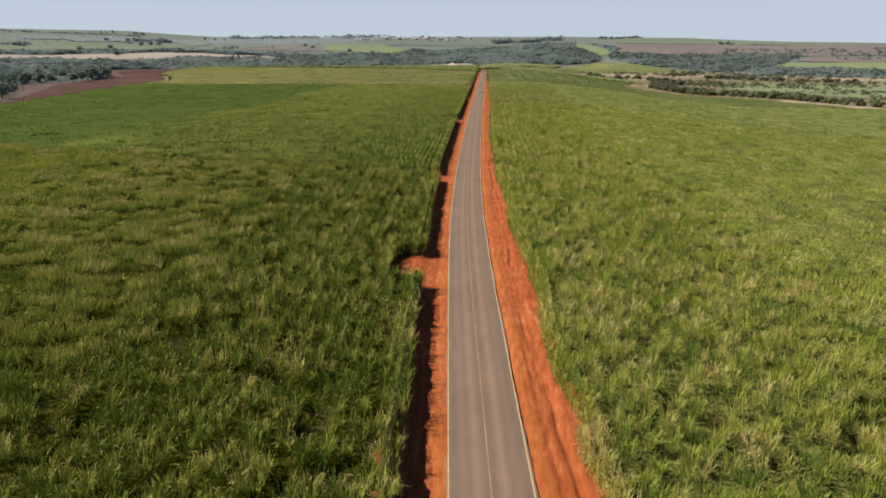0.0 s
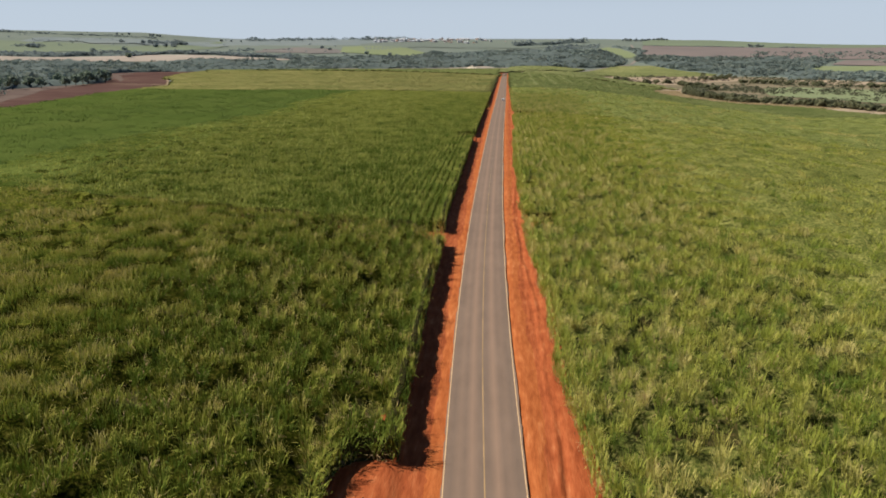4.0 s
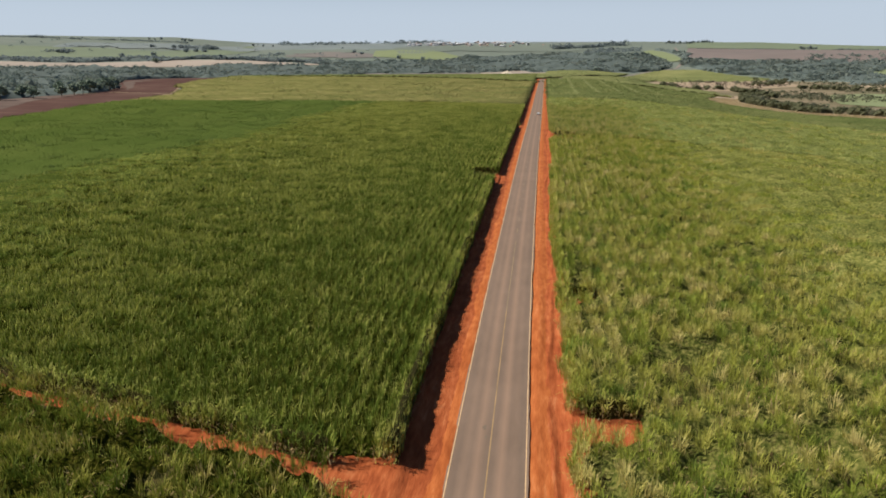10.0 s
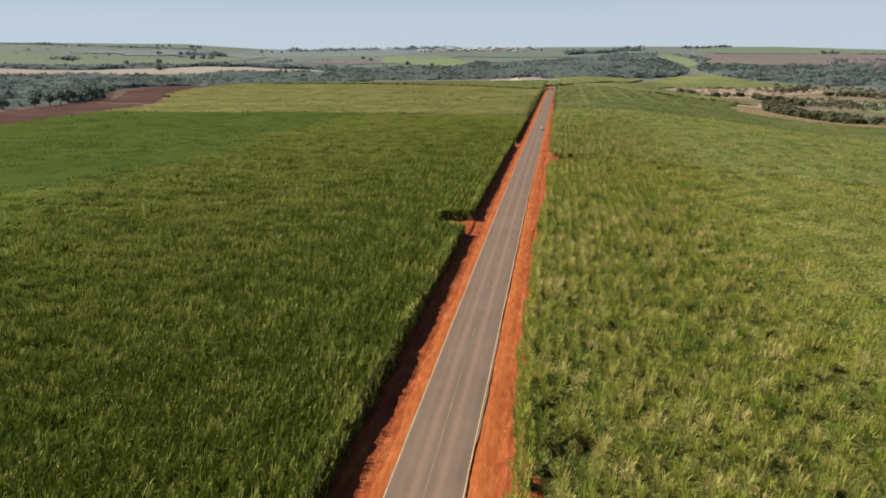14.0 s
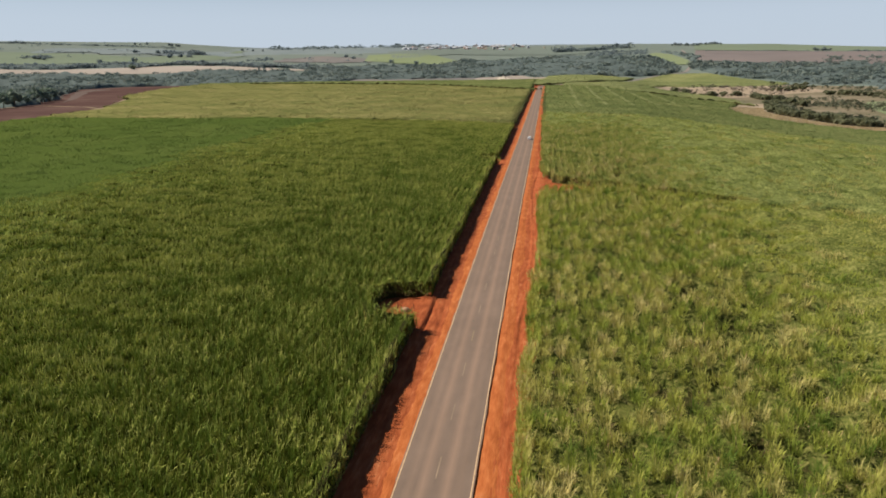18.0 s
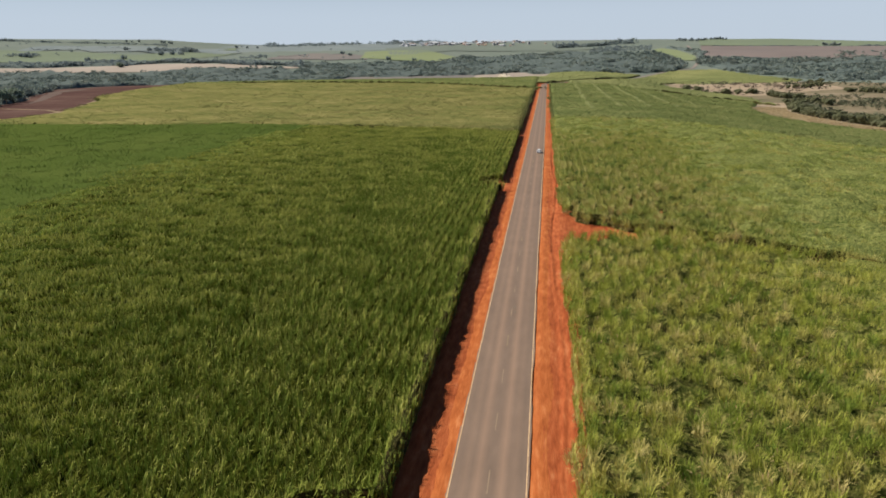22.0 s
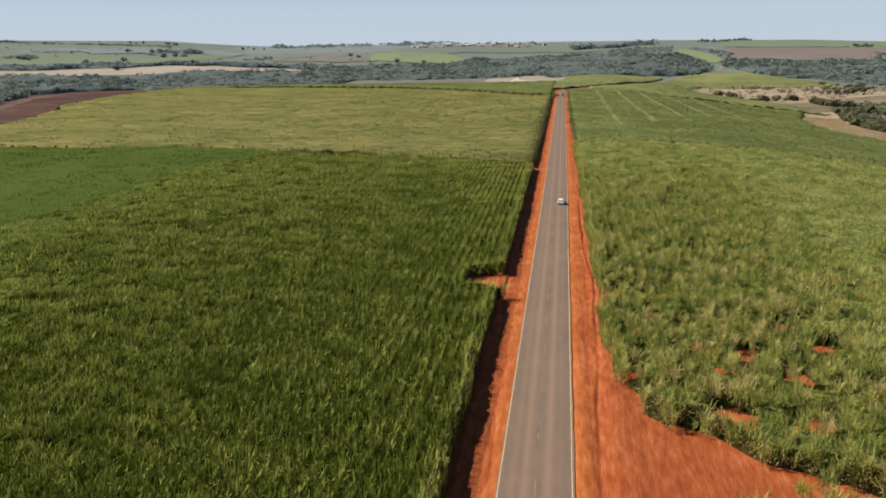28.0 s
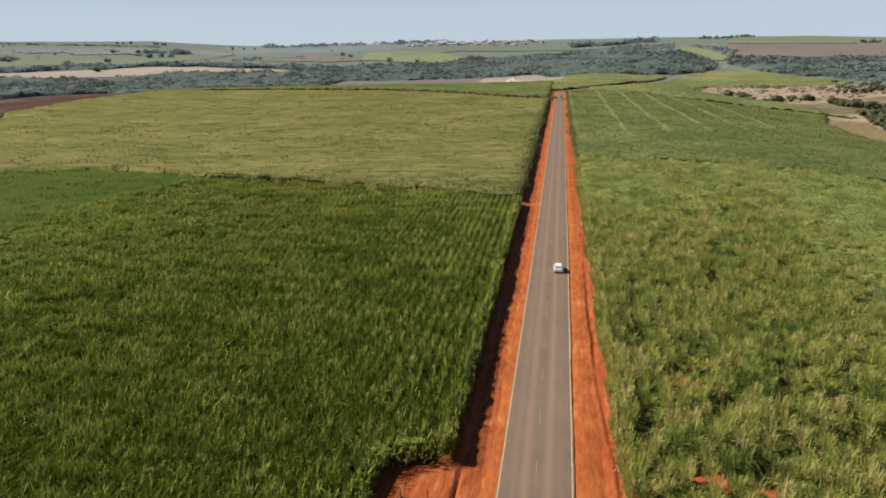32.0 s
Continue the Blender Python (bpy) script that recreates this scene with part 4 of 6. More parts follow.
crop_face(band_cane, [(198, 1394), (171, 1428), (152, 1467), (156, 1510)], 3.2, (M_CANE_SPRING, M_UNDER_SPRING), 641)

crop_face(rowed_cane, [(x, float(track(x)) + 1.5 + 2.9 * float(sm(-26, -15, x))) for x in range(-120, -19, 4)], 3.3, DEEP, 231, True)
for west, south, north, seed in ((-25.3, 378.6, 393.4, 241), (-25.0, 554.2, 568.2, 251)):
    crop_face(rowed_cane, [(-17.6, south), (-18.5, south), (west + 0.6, south + 2.0), (west - 0.2, south + 4.5), (west, north - 2.0), (west + 1.5, north - 0.4), (-17.9, north)], 3.3, DEEP, seed, True)
crop_face(tangled_cane, [(-10.9, 110.4), (-15.5, 110.8), (-16.6, 113.0), (-16.6, 126.0), (-15.2, 127.8), (-10.9, 128.0)], 3.2, DARK, 261, True)
crop_face(mixed_cane, [(3.2, 229.4), (5.8, 229.4), (8.2, 229.0)], 2.7, MIX, 271, True)
crop_face(mixed_cane, [(0.9, 269.3), (3.0, 269.6), (6.0, 269.5)], 2.8, MIX, 281, True)
crop_face(lush_cane, [(2.6, 513.6), (5, 510.3), (8.7, 509.8), (13.3, 504.1), (16.6, 502.1), (22.4, 498.8), (29, 495.2), (35, 490.3), (60, 476.8)], 3.0, (M_CANE_LUSH, M_UNDER_LUSH), 531, True)
crop_face(pale_cane, [(x, float(bc_line(np.array(x))) + 3.5) for x in range(-128, -16, 6)], 3.0, PALE, 331)
crop_face(young_cane, [(x, float(rr_line(x)) + 3) for x in range(2, 345, 6)], 2.6, FRESH, 631)
crop_face(crest_cane, [(x, float(cd_line(x)) + 6) for x in (-18, -40, -57, -90, -127, -170, -212, -300, -394, -470)][::-1], 4.7, FRESH, 431)
# pale rows between the young cane
for i, (rx, ra, rb) in enumerate(((22.5, 860, 1300), (43, 880, 1295), (65, 900, 1280), (88, 930, 1262), (112, 970, 1245))):
    ry = np.arange(ra, rb, 1.6)
    wind = rx + 1.5 * (vnoise(ry, ry * 0, 30, 650 + i) - 0.5)
    half = 2.3 * np.clip(fbm(wind, ry, 18, 660) * 2.6 - 0.35, 0.15, 1.1)
    P = np.stack([np.stack([wind + o * half + rng.uniform(-0.3, 0.3, len(ry)), ry, height(wind, ry) + q + rng.normal(0, 0.12, len(ry))], 1) for o, q in ((-1.2, 1.4), (-0.7, 2.25), (0, 2.35), (0.7, 2.25), (1.2, 1.4))], 1)
    row = new("cane_row", mesh_np("cane_row", P.reshape(-1, 3), grid_faces(len(ry), 5), [M_CANE_STRIPE], smooth=True))
    tagged(row, "pale straw-green row between the young cane", "sugar cane", kind="stuff")

# ---- far country ----


def band(lower, upper, n, m):
    """Points between two lines in the plan, as a grid of n by m."""
    def spread(line, n):
        p = np.array(line, float)
        d = np.concatenate([[0], np.cumsum(np.hypot(*np.diff(p, axis=0).T))])
        s = np.linspace(0, d[-1], n)
        return np.stack([np.interp(s, d, p[:, 0]), np.interp(s, d, p[:, 1])], 1)
    a, b = spread(lower, n), spread(upper, n)
    k = np.linspace(0, 1, m)[:, None, None]
    return a[None] * (1 - k) + b[None] * k


def far_field(name, lower, upper, material, label, lift=1.2, n=50, m=20, wobble=0.0):
    P = band(lower, upper, n, m)
    X = P[..., 0] + wobble * (fbm(P[..., 0], P[..., 1], 90, 77) - 0.5)
    Y = P[..., 1] + 2 * wobble * (fbm(P[..., 0], P[..., 1], 70, 78) - 0.5)
    V = np.stack([X.ravel(), Y.ravel(), (height(X, Y) + lift).ravel()], 1)
    ob = new(name, mesh_np(name, V, grid_faces(m, n), [material], smooth=True))
    return tagged(ob, label, "field", kind="structure")


M_SCRUB = mat("dry_scrub", [(0.3, (0.13, 0.125, 0.12)), (0.5, (0.165, 0.15, 0.14)), (0.7, (0.20, 0.175, 0.15))], 0.01, 0.95, big=0.4, big_scale=0.004, detail=8, spec=0.1)
WEST = [300, 478, 547, 640, 778, 905, 1040, 1217, 1340, 1460, 1520]
far_field("ploughed_field", [(float(west_end(y)) - 2, y) for y in WEST], [(float(west_end(y)) - d, y) for y, d in zip(WEST, (14, 25, 45, 85, 140, 115, 100, 145, 145, 100, 60))], M_FARFIELD["brown"], "bare dark red ploughed field beside the cane", 0.15, 80, 16)
M_HEADLAND = mat("grey_brown_tilled_earth", [(0.35, (0.100, 0.074, 0.066)), (0.5, (0.125, 0.095, 0.084)), (0.65, (0.158, 0.124, 0.108))], 0.05, 0.95, big=0.4, big_scale=0.01, detail=8, spec=0.0)
M_PATH = mat("pale_trodden_earth", [(0.35, (0.20, 0.150, 0.100)), (0.65, (0.29, 0.225, 0.155))], 0.06, 0.95, big=0.3, big_scale=0.02, detail=8, spec=0.0)
far_field("headland", [(float(west_end(y)) - d, y) for y, d in zip(WEST[:8], (9, 13, 24, 48, 92, 96, 84, 110))], [(float(west_end(y)) - d, y) for y, d in zip(WEST[:8], (16, 28, 49, 90, 146, 121, 106, 160))], M_HEADLAND, "grey-brown tilled strip along the trees", 0.25, 80, 10, 9.0)
far_field("headland", [(-505, 1045), (-545, 1130), (-610, 1240), (-625, 1330)], [(-475, 980), (-548, 1111), (-640, 1255), (-656, 1340)], M_HEADLAND, "grey-brown tilled strip along the trees", 0.25, 50, 10, 9.0)
far_field("dirt_track", [(float(west_end(y)) - 1.2, y) for y in WEST], [(float(west_end(y)) - 4.6, y) for y in WEST], M_PATH, "pale trodden path along the edge of the cane", 0.3, 120, 3, 2.0)
far_field("dirt_track", [(-374, 882), (-404, 911), (-429, 920), (-458, 930), (-474, 909), (-500, 880)], [(-372, 888), (-404, 915), (-429, 925), (-458, 936), (-478, 914), (-506, 884)], M_PATH, "pale path across the ploughed field", 0.35, 60, 3, 2.0)
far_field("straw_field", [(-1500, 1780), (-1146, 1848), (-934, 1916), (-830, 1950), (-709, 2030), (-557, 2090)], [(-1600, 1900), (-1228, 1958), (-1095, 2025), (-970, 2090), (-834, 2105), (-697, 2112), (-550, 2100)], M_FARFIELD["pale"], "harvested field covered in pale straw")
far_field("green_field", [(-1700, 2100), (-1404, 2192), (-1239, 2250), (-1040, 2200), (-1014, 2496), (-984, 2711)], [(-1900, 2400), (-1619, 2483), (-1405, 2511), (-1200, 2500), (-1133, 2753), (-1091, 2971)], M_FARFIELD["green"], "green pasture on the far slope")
far_field("scrubland", [(-1560, 2480), (-1300, 2560), (-1180, 2640), (-1000, 2700)], [(-1600, 2640), (-1400, 2800), (-1230, 2880), (-1080, 2900)], M_HILL, "hazy blue-grey scrub on the far slope", 1.6, 40, 14, 90.0)
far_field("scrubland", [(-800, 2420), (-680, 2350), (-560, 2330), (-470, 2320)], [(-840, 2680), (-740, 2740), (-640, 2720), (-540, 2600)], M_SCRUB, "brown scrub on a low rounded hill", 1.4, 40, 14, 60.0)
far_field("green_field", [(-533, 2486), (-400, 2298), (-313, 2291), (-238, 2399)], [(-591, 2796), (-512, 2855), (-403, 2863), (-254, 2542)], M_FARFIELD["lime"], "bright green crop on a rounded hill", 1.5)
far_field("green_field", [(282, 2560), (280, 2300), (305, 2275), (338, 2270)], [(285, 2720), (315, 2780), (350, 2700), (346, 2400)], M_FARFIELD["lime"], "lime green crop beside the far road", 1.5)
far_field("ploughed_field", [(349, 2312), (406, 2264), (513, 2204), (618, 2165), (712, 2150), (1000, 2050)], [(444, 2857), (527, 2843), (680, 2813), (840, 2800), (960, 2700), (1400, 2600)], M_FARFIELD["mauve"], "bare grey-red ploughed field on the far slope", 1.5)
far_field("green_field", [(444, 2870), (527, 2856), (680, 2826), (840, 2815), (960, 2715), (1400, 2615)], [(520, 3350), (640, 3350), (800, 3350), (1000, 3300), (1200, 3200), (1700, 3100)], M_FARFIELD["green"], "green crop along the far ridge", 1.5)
# the grey in this crop's colour is distance haze
far_field("green_field", [(-468, 2600), (-327, 2860), (-80, 2880), (24, 2850), (244, 2880)], [(-562, 2960), (-364, 3222), (-91, 3300), (28, 3285), (283, 3320)], mat("far_hazed_crop", [(0.3, (0.125, 0.152, 0.130)), (0.7, (0.155, 0.18, 0.15))], 0.01, 0.95, big=0.4, big_scale=0.003, detail=8, spec=0.1), "grey-green crop below the distant town", 1.5)
far_field("straw_field", [(-89, 2256), (-20, 2235), (31, 2224)], [(-65, 2365), (-25, 2560), (12, 2560)], M_FARFIELD["pale"], "dry clearing among the woods", 2.0, 20, 12)
far_field("scrubland", [(-430, 1545), (-300, 1550), (-226, 1552), (-150, 1548)], [(-440, 1990), (-330, 2000), (-250, 2010), (-160, 2012)], M_SCRUB, "brown scrub behind the cane", 0.5, 40, 14)
far_field("straw_field", [(-150, 1548), (-112, 1545), (-60, 1570), (0, 1970), (225, 2090)], [(-160, 2005), (-110, 2012), (-40, 2012), (16, 2015), (225, 2140)], M_FARFIELD["pale"], "strip of dry grass behind the cane", 0.5, 50, 14)
far_field("dirt_track", [(-560, 1532), (-306, 1534), (-158, 1534), (-60, 1534)], [(-560, 1546), (-306, 1548), (-158, 1548), (-60, 1556)], M_SOIL, "red dirt track along the end of the cane", 0.9, 40, 3)
far_field("dry_meadow", [(226, 1260), (215, 1100), (190, 985), (188, 939), (226, 902), (286, 846), (348, 704), (366, 500)], [(170, 1640), (225, 1790), (372, 1815), (470, 1780), (640, 1650), (1000, 1400)], mat("dry_meadow_grass", [(0.36, (0.100, 0.098, 0.058)), (0.45, (0.145, 0.126, 0.076)), (0.53, (0.190, 0.155, 0.100)), (0.60, (0.215, 0.175, 0.118)), (0.68, (0.29, 0.24, 0.17))], 0.03, 0.95, big=0.4, big_scale=0.006, detail=8, spec=0.1), "dry ochre meadow in the hollow", 0.6, 90, 60)
M_SAND = mat("sandy_earth", [(0.36, (0.20, 0.15, 0.10)), (0.46, (0.29, 0.225, 0.155)), (0.6, (0.37, 0.295, 0.21))], 0.05, 0.95, big=0.35, big_scale=0.02, detail=8, spec=0.1)
HOLLOW_EDGE = [(224, 1240), (203, 1169), (182, 1099), (173, 1050), (169, 985), (174, 962), (191, 938), (229, 903), (264, 874), (290, 845), (312, 780), (352, 700)]
HOLLOW_BUSH = [(250, 1236), (234, 1171), (216, 1090), (214, 1053), (222, 1010), (232, 965), (246, 932), (272, 916), (300, 880), (320, 845), (338, 795), (370, 720)]
far_field("sand_bank", HOLLOW_EDGE, HOLLOW_BUSH, M_SAND, "pale sandy bank at the edge of the cane", 0.9, 90, 8, 4.0)
far_field("sand_bank", [(151, 1468), (170, 1428), (196, 1396), (225, 1372), (275, 1390), (340, 1470), (420, 1540)], [(157, 1508), (204, 1728), (230, 1748), (292, 1760), (345, 1765), (400, 1790), (450, 1800)], M_SAND, "pale sandy clearing among scrub", 0.8, 70, 20, 10.0)
far_field("dirt_patch", [(196, 1146), (203, 1163), (211, 1185)], [(207, 1143), (214, 1160), (221, 1182)], M_SAND, "bare sandy earth at the corner of the cane", 1.3, 20, 6, 4.0)
far_field("straw_field", [(498, 1502), (503, 1400), (562, 1352), (700, 1280)], [(549, 1662), (590, 1620), (625, 1460), (800, 1350)], M_SAND, "straw patch among the bushes of the hollow", 0.8, 30, 12, 20.0)
far_field("green_field", [(600, 1960), (695, 1893), (804, 1820), (1000, 1700)], [(620, 2000), (705, 2010), (863, 1965), (1150, 1850)], M_FARFIELD["lime"], "green meadow between two belts of trees", 1.6, 40, 10)
far_field("ploughed_field", [(753, 2024), (865, 1968), (1150, 1860)], [(812, 2092), (902, 2056), (1200, 1950)], M_FARFIELD["mauve"], "small bare grey-red field between trees", 1.6, 30, 8)
far_field("green_field", [(340, 1190), (316, 1064), (350, 1007), (372, 957), (395, 905), (470, 780), (560, 640)], [(372, 1262), (425, 1289), (464, 1249), (519, 1195), (640, 1090), (760, 980), (900, 800)], M_FARFIELD["lime"], "green pasture beyond the bushes", 1.2, 50, 16)

# the road turns east past the crest and runs on across the valley
BEND = [(-13.3, 1314), (-12, 1326), (8, 1350), (46, 1420), (62, 1465), (102, 1640), (128, 1780), (190, 1990), (235, 2075), (300, 2125), (330, 2240), (350, 2350), (385, 2600), (410, 2900)]


def way(line, half, lift, n=160):
    p = np.array(line, float)
    d = np.concatenate([[0], np.cumsum(np.hypot(*np.diff(p, axis=0).T))])
    s = np.linspace(0, d[-1], n)
    k = np.hanning(9)[1:-1] / np.hanning(9).sum()
    x, y = (np.convolve(np.pad(np.interp(s, d, p[:, i]), 3, mode="reflect", reflect_type="odd"), k, mode="valid") for i in (0, 1))
    t = np.stack([np.gradient(x), np.gradient(y)], 1)
    t /= np.linalg.norm(t, axis=1)[:, None]
    nx, ny = t[:, 1], -t[:, 0]
    offs = np.array([-half, 0, half])
    X, Y = x[:, None] + nx[:, None] * offs, y[:, None] + ny[:, None] * offs
    return np.stack([X.ravel(), Y.ravel(), (height(X, Y) + lift).ravel()], 1), grid_faces(n, 3), offs, n


v, f, offs, n = way(BEND, 3.7, 0.5)
far_road = new("road", mesh_np("road", v, f, [mat("pale_grey_asphalt", [(0.3, (0.17, 0.145, 0.125)), (0.7, (0.23, 0.195, 0.17))], 0.05, 0.85, detail=8)], uv=np.stack([np.tile([0, 0.5, 1.0], n), v[:, 1] * 0.1], 1)))
tagged(far_road, "grey asphalt road curving away across the valley", "road", kind="structure")
v, f, _, _ = way(BEND[:6], 8.5, 0.3)
tagged(new("road_verge", mesh_np("road_verge", v, f, [M_SOIL])), "bare red earth beside the curving road", "road verge", kind="structure")


def in_e(X, Y):
    bx = bend_x(Y)
    east = np.interp(Y, [1640, 1729, 1745, 1765, 1800, 1850, 1951, 2067, 2150], [175, 203, 230, 345, 425, 446, 400, 356, 305])
    return ((X < bx - 10) & (Y > 1336) & (Y < 1960) & (X > -50 + 0.12 * np.maximum(Y - 1600, 0))) | ((X > bx + 9) & (X < east) & (Y > 1646) & (Y < 2100))


bend_cane = cane_field("sugar_cane_field", "fresh light green sugar cane round the bend of the road", in_e, (-30, 490, 1340, 2090), (1.5, 1.3, (10, 8), 1.8, 0.085), (M_CANE_SPRING, M_UNDER_SPRING), 3.0, 701, 0.3)

crop_face(bend_cane, [(-40, 1337)] + [(float(bend_x(y)) - 9.5, y) for y in (1336, 1350, 1380, 1420, 1465, 1550, 1640, 1720, 1780, 1880, 1950)], 3.2, (M_CANE_SPRING, M_UNDER_SPRING), 731)
crop_face(bend_cane, [(160, 1560), (163, 1600), (172, 1650), (208, 1744), (239, 1815), (300, 1822), (380, 1830)], 3.0, (M_CANE_SPRING, M_UNDER_SPRING), 741)

# ---- trees ----


def icosa():
    bm = bmesh.new()
    bmesh.ops.create_icosphere(bm, subdivisions=1, radius=1.0)
    v = np.array([q.co[:] for q in bm.verts])
    f = np.array([[q.index for q in p.verts] for p in bm.faces])
    bm.free()
    return v, f


ICO_V, ICO_F = icosa()


def crown(n_clump, n_leaf, wide, tall, seed, leaf=0.9):
    """Clumps with uneven faces and loose leaf sprays; height from 0."""
    g = np.random.default_rng(seed)
    out = []
    for _ in range(n_clump):
        a, r = g.uniform(0, 6.28), wide * 0.62 * math.sqrt(g.uniform(0, 1))
        c = np.array([r * math.cos(a), r * math.sin(a), tall * g.uniform(0.3, 0.8) * (1 - 0.25 * r / wide)])
        s = np.array([1, 1, 0.75]) * wide * g.uniform(0.34, 0.52)
        out.append((ICO_V * g.uniform(0.7, 1.25, (len(ICO_V), 1)) * s + c, ICO_F))
    d = g.normal(size=(n_leaf, 3))
    d /= np.linalg.norm(d, axis=1)[:, None]
    d[:, 2] = np.abs(d[:, 2]) * 1.0 - 0.25
    c = d * np.array([wide, wide, tall * 0.52]) * g.uniform(0.75, 1.02, (n_leaf, 1)) + np.array([0, 0, tall * 0.5])
    v = c[:, None, :] + g.normal(0, leaf * 0.6, (n_leaf, 3, 3))
    out.append((v.reshape(-1, 3), np.arange(n_leaf * 3).reshape(-1, 3)))
    return join_tris(out)


def trunk_mesh(tall, wide, seed):
    g = random.Random(seed)
    bm = bmesh.new()

    def limb(a, b, r0, r1):
        a, b = Vector(a), Vector(b)
        m = Matrix.Translation((a + b) / 2) @ (b - a).to_track_quat("Z", "Y").to_matrix().to_4x4()
        bmesh.ops.create_cone(bm, segments=6, radius1=r0, radius2=r1, depth=(b - a).length, matrix=m)
    top = tall * 0.45
    limb((0, 0, -0.3), (0.1, 0, top), 0.035 * tall, 0.022 * tall)
    for i in range(5):
        a = i * 1.26 + g.uniform(-0.3, 0.3)
        limb((0.05, 0, top * g.uniform(0.75, 1.0)), (math.cos(a) * wide * 0.55, math.sin(a) * wide * 0.55, tall * g.uniform(0.6, 0.75)), 0.018 * tall, 0.006 * tall)
    return bm


def tree_kind(tall, wide, seed, label, name="tree", n_clump=9, n_leaf=110, leaves=M_TREE):
    root = new(name, None)
    part("trunk", trunk_mesh(tall, wide, seed), M_BARK, root)
    v, f = crown(n_clump, n_leaf, wide, tall, seed, 0.1 * tall)
    part_np("crown", v, f, leaves, root)
    return tagged(root, label, name)


def plant(kind, places, group, size=(0.8, 1.2)):
    """Copies of a tree at plan places; the first one is moved there itself."""
    for i, (x, y) in enumerate(places):
        s = rng.uniform(*size)
        m = Matrix.Translation((x, y, float(height(x, y)))) @ pose(0, 0, 0, 0, 0, rng.uniform(0, 360)) @ Matrix.Diagonal((s, s, s * rng.uniform(0.9, 1.1), 1))
        if i == 0:
            kind.matrix_basis = m
            kind["group"] = group
        else:
            ob = copy_thing(kind, m)
            ob.matrix_basis = m


M_BUSH = mat("bush_leaves", [(0.1, (0.052, 0.060, 0.030)), (0.45, (0.094, 0.102, 0.049)), (0.8, (0.138, 0.138, 0.070)), (0.95, (0.17, 0.16, 0.10))], 0.05, 0.7, island=0.6, leaf=0.25)
T_BROAD = tree_kind(12, 5.6, 3, "round-crowned dark green tree beside the ploughed field")
T_LONE = tree_kind(15, 9.5, 5, "lone broad tree standing in the straw field", n_clump=14, n_leaf=160)
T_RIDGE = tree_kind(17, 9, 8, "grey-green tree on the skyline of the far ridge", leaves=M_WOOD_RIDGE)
T_SLOPE = tree_kind(12, 8, 12, "scattered grey-green tree on the far pasture slope", leaves=M_WOOD_RIDGE)
T_BUSH = tree_kind(6, 3.6, 15, "dense dark green bush at the edge of the hollow", "bush", leaves=M_BUSH)
plant(T_LONE, [(-985, 2030)], "lone trees", (1.0, 1.0))
ridge = [(-1478, 2941), (-1462, 2950), (-1440, 2960), (-1352, 2971), (-1340, 2980), (-1365, 2975), (-1328, 2976), (-1085, 2960), (-1050, 2970), (-1010, 2960)]
ridge += [(420 + 9 * i + rng.uniform(-4, 4), 3160 + rng.uniform(-8, 8)) for i in range(11)] + [(535 + 9 * i + rng.uniform(-4, 4), 3258 + rng.uniform(-8, 8)) for i in range(8)] + [(800 + 9 * i, 2855 + rng.uniform(-6, 6)) for i in range(6)]
plant(T_RIDGE, ridge, "ridge trees", (0.45, 0.8))
plant(T_SLOPE, [(-1434, 2335), (-1450, 2340), (-1415, 2330), (-1208, 2264), (-1160, 2359), (-1141, 2527), (-1128, 2571), (-1121, 2609), (-1105, 2590), (-1150, 2550), (-846, 2136), (-860, 2140), (-1300, 2620), (-1240, 2650), (-640, 2700), (-600, 2640), (-420, 2330), (-350, 2310)], "slope trees")
brown_far = [(float(west_end(y)) - d, y) for y, d in ((470, 24), (500, 30), (525, 42), (560, 40), (590, 60), (620, 64), (650, 82), (690, 96), (720, 112), (750, 122), (790, 130), (820, 118), (850, 108), (880, 104), (905, 100), (925, 96), (950, 92), (975, 90), (1000, 88), (1030, 86), (540, 70), (580, 95), (640, 130), (700, 150), (760, 165), (860, 150), (940, 135), (505, 52), (515, 66), (545, 92), (555, 58), (572, 74), (605, 84), (612, 110), (632, 100), (660, 112), (672, 140), (705, 128), (735, 140), (775, 150), (805, 152), (835, 140))]
plant(T_BROAD, brown_far, "trees beside the ploughed field", (0.95, 1.45))
bush_line = []
BUSH_RUNS = list(zip(HOLLOW_BUSH, HOLLOW_BUSH[1:], (6, 14, 8, 12, 10, 9, 10, 12, 10, 12, 12)))
BUSH_RUNS += [((262, 1380), (270, 1325), 9), ((270, 1325), (280, 1296), 8), ((258, 1430), (246, 1432), 3), ((268, 1240), (274, 1200), 7), ((168, 1440), (196, 1404), 6), ((200, 1402), (245, 1420), 8), ((404, 1825), (410, 1815), 3), ((425, 1765), (440, 1758), 6), ((385, 1615), (410, 1622), 5), ((340, 1570), (375, 1580), 5), ((385, 1450), (410, 1428), 6), ((410, 1428), (472, 1322), 16), ((492, 1322), (546, 1250), 14), ((546, 1250), (700, 1120), 16), ((372, 735), (440, 560), 10)]
for (xa, ya), (xb, yb), count in BUSH_RUNS:
    for q in range(count):
        w = (q + rng.uniform(0, 0.8)) / count
        bush_line.append((xa + (xb - xa) * w + rng.uniform(-1, 12), ya + (yb - ya) * w + rng.uniform(-8, 8)))
plant(T_BUSH, bush_line, "bushes along the hollow", (0.8, 1.8))


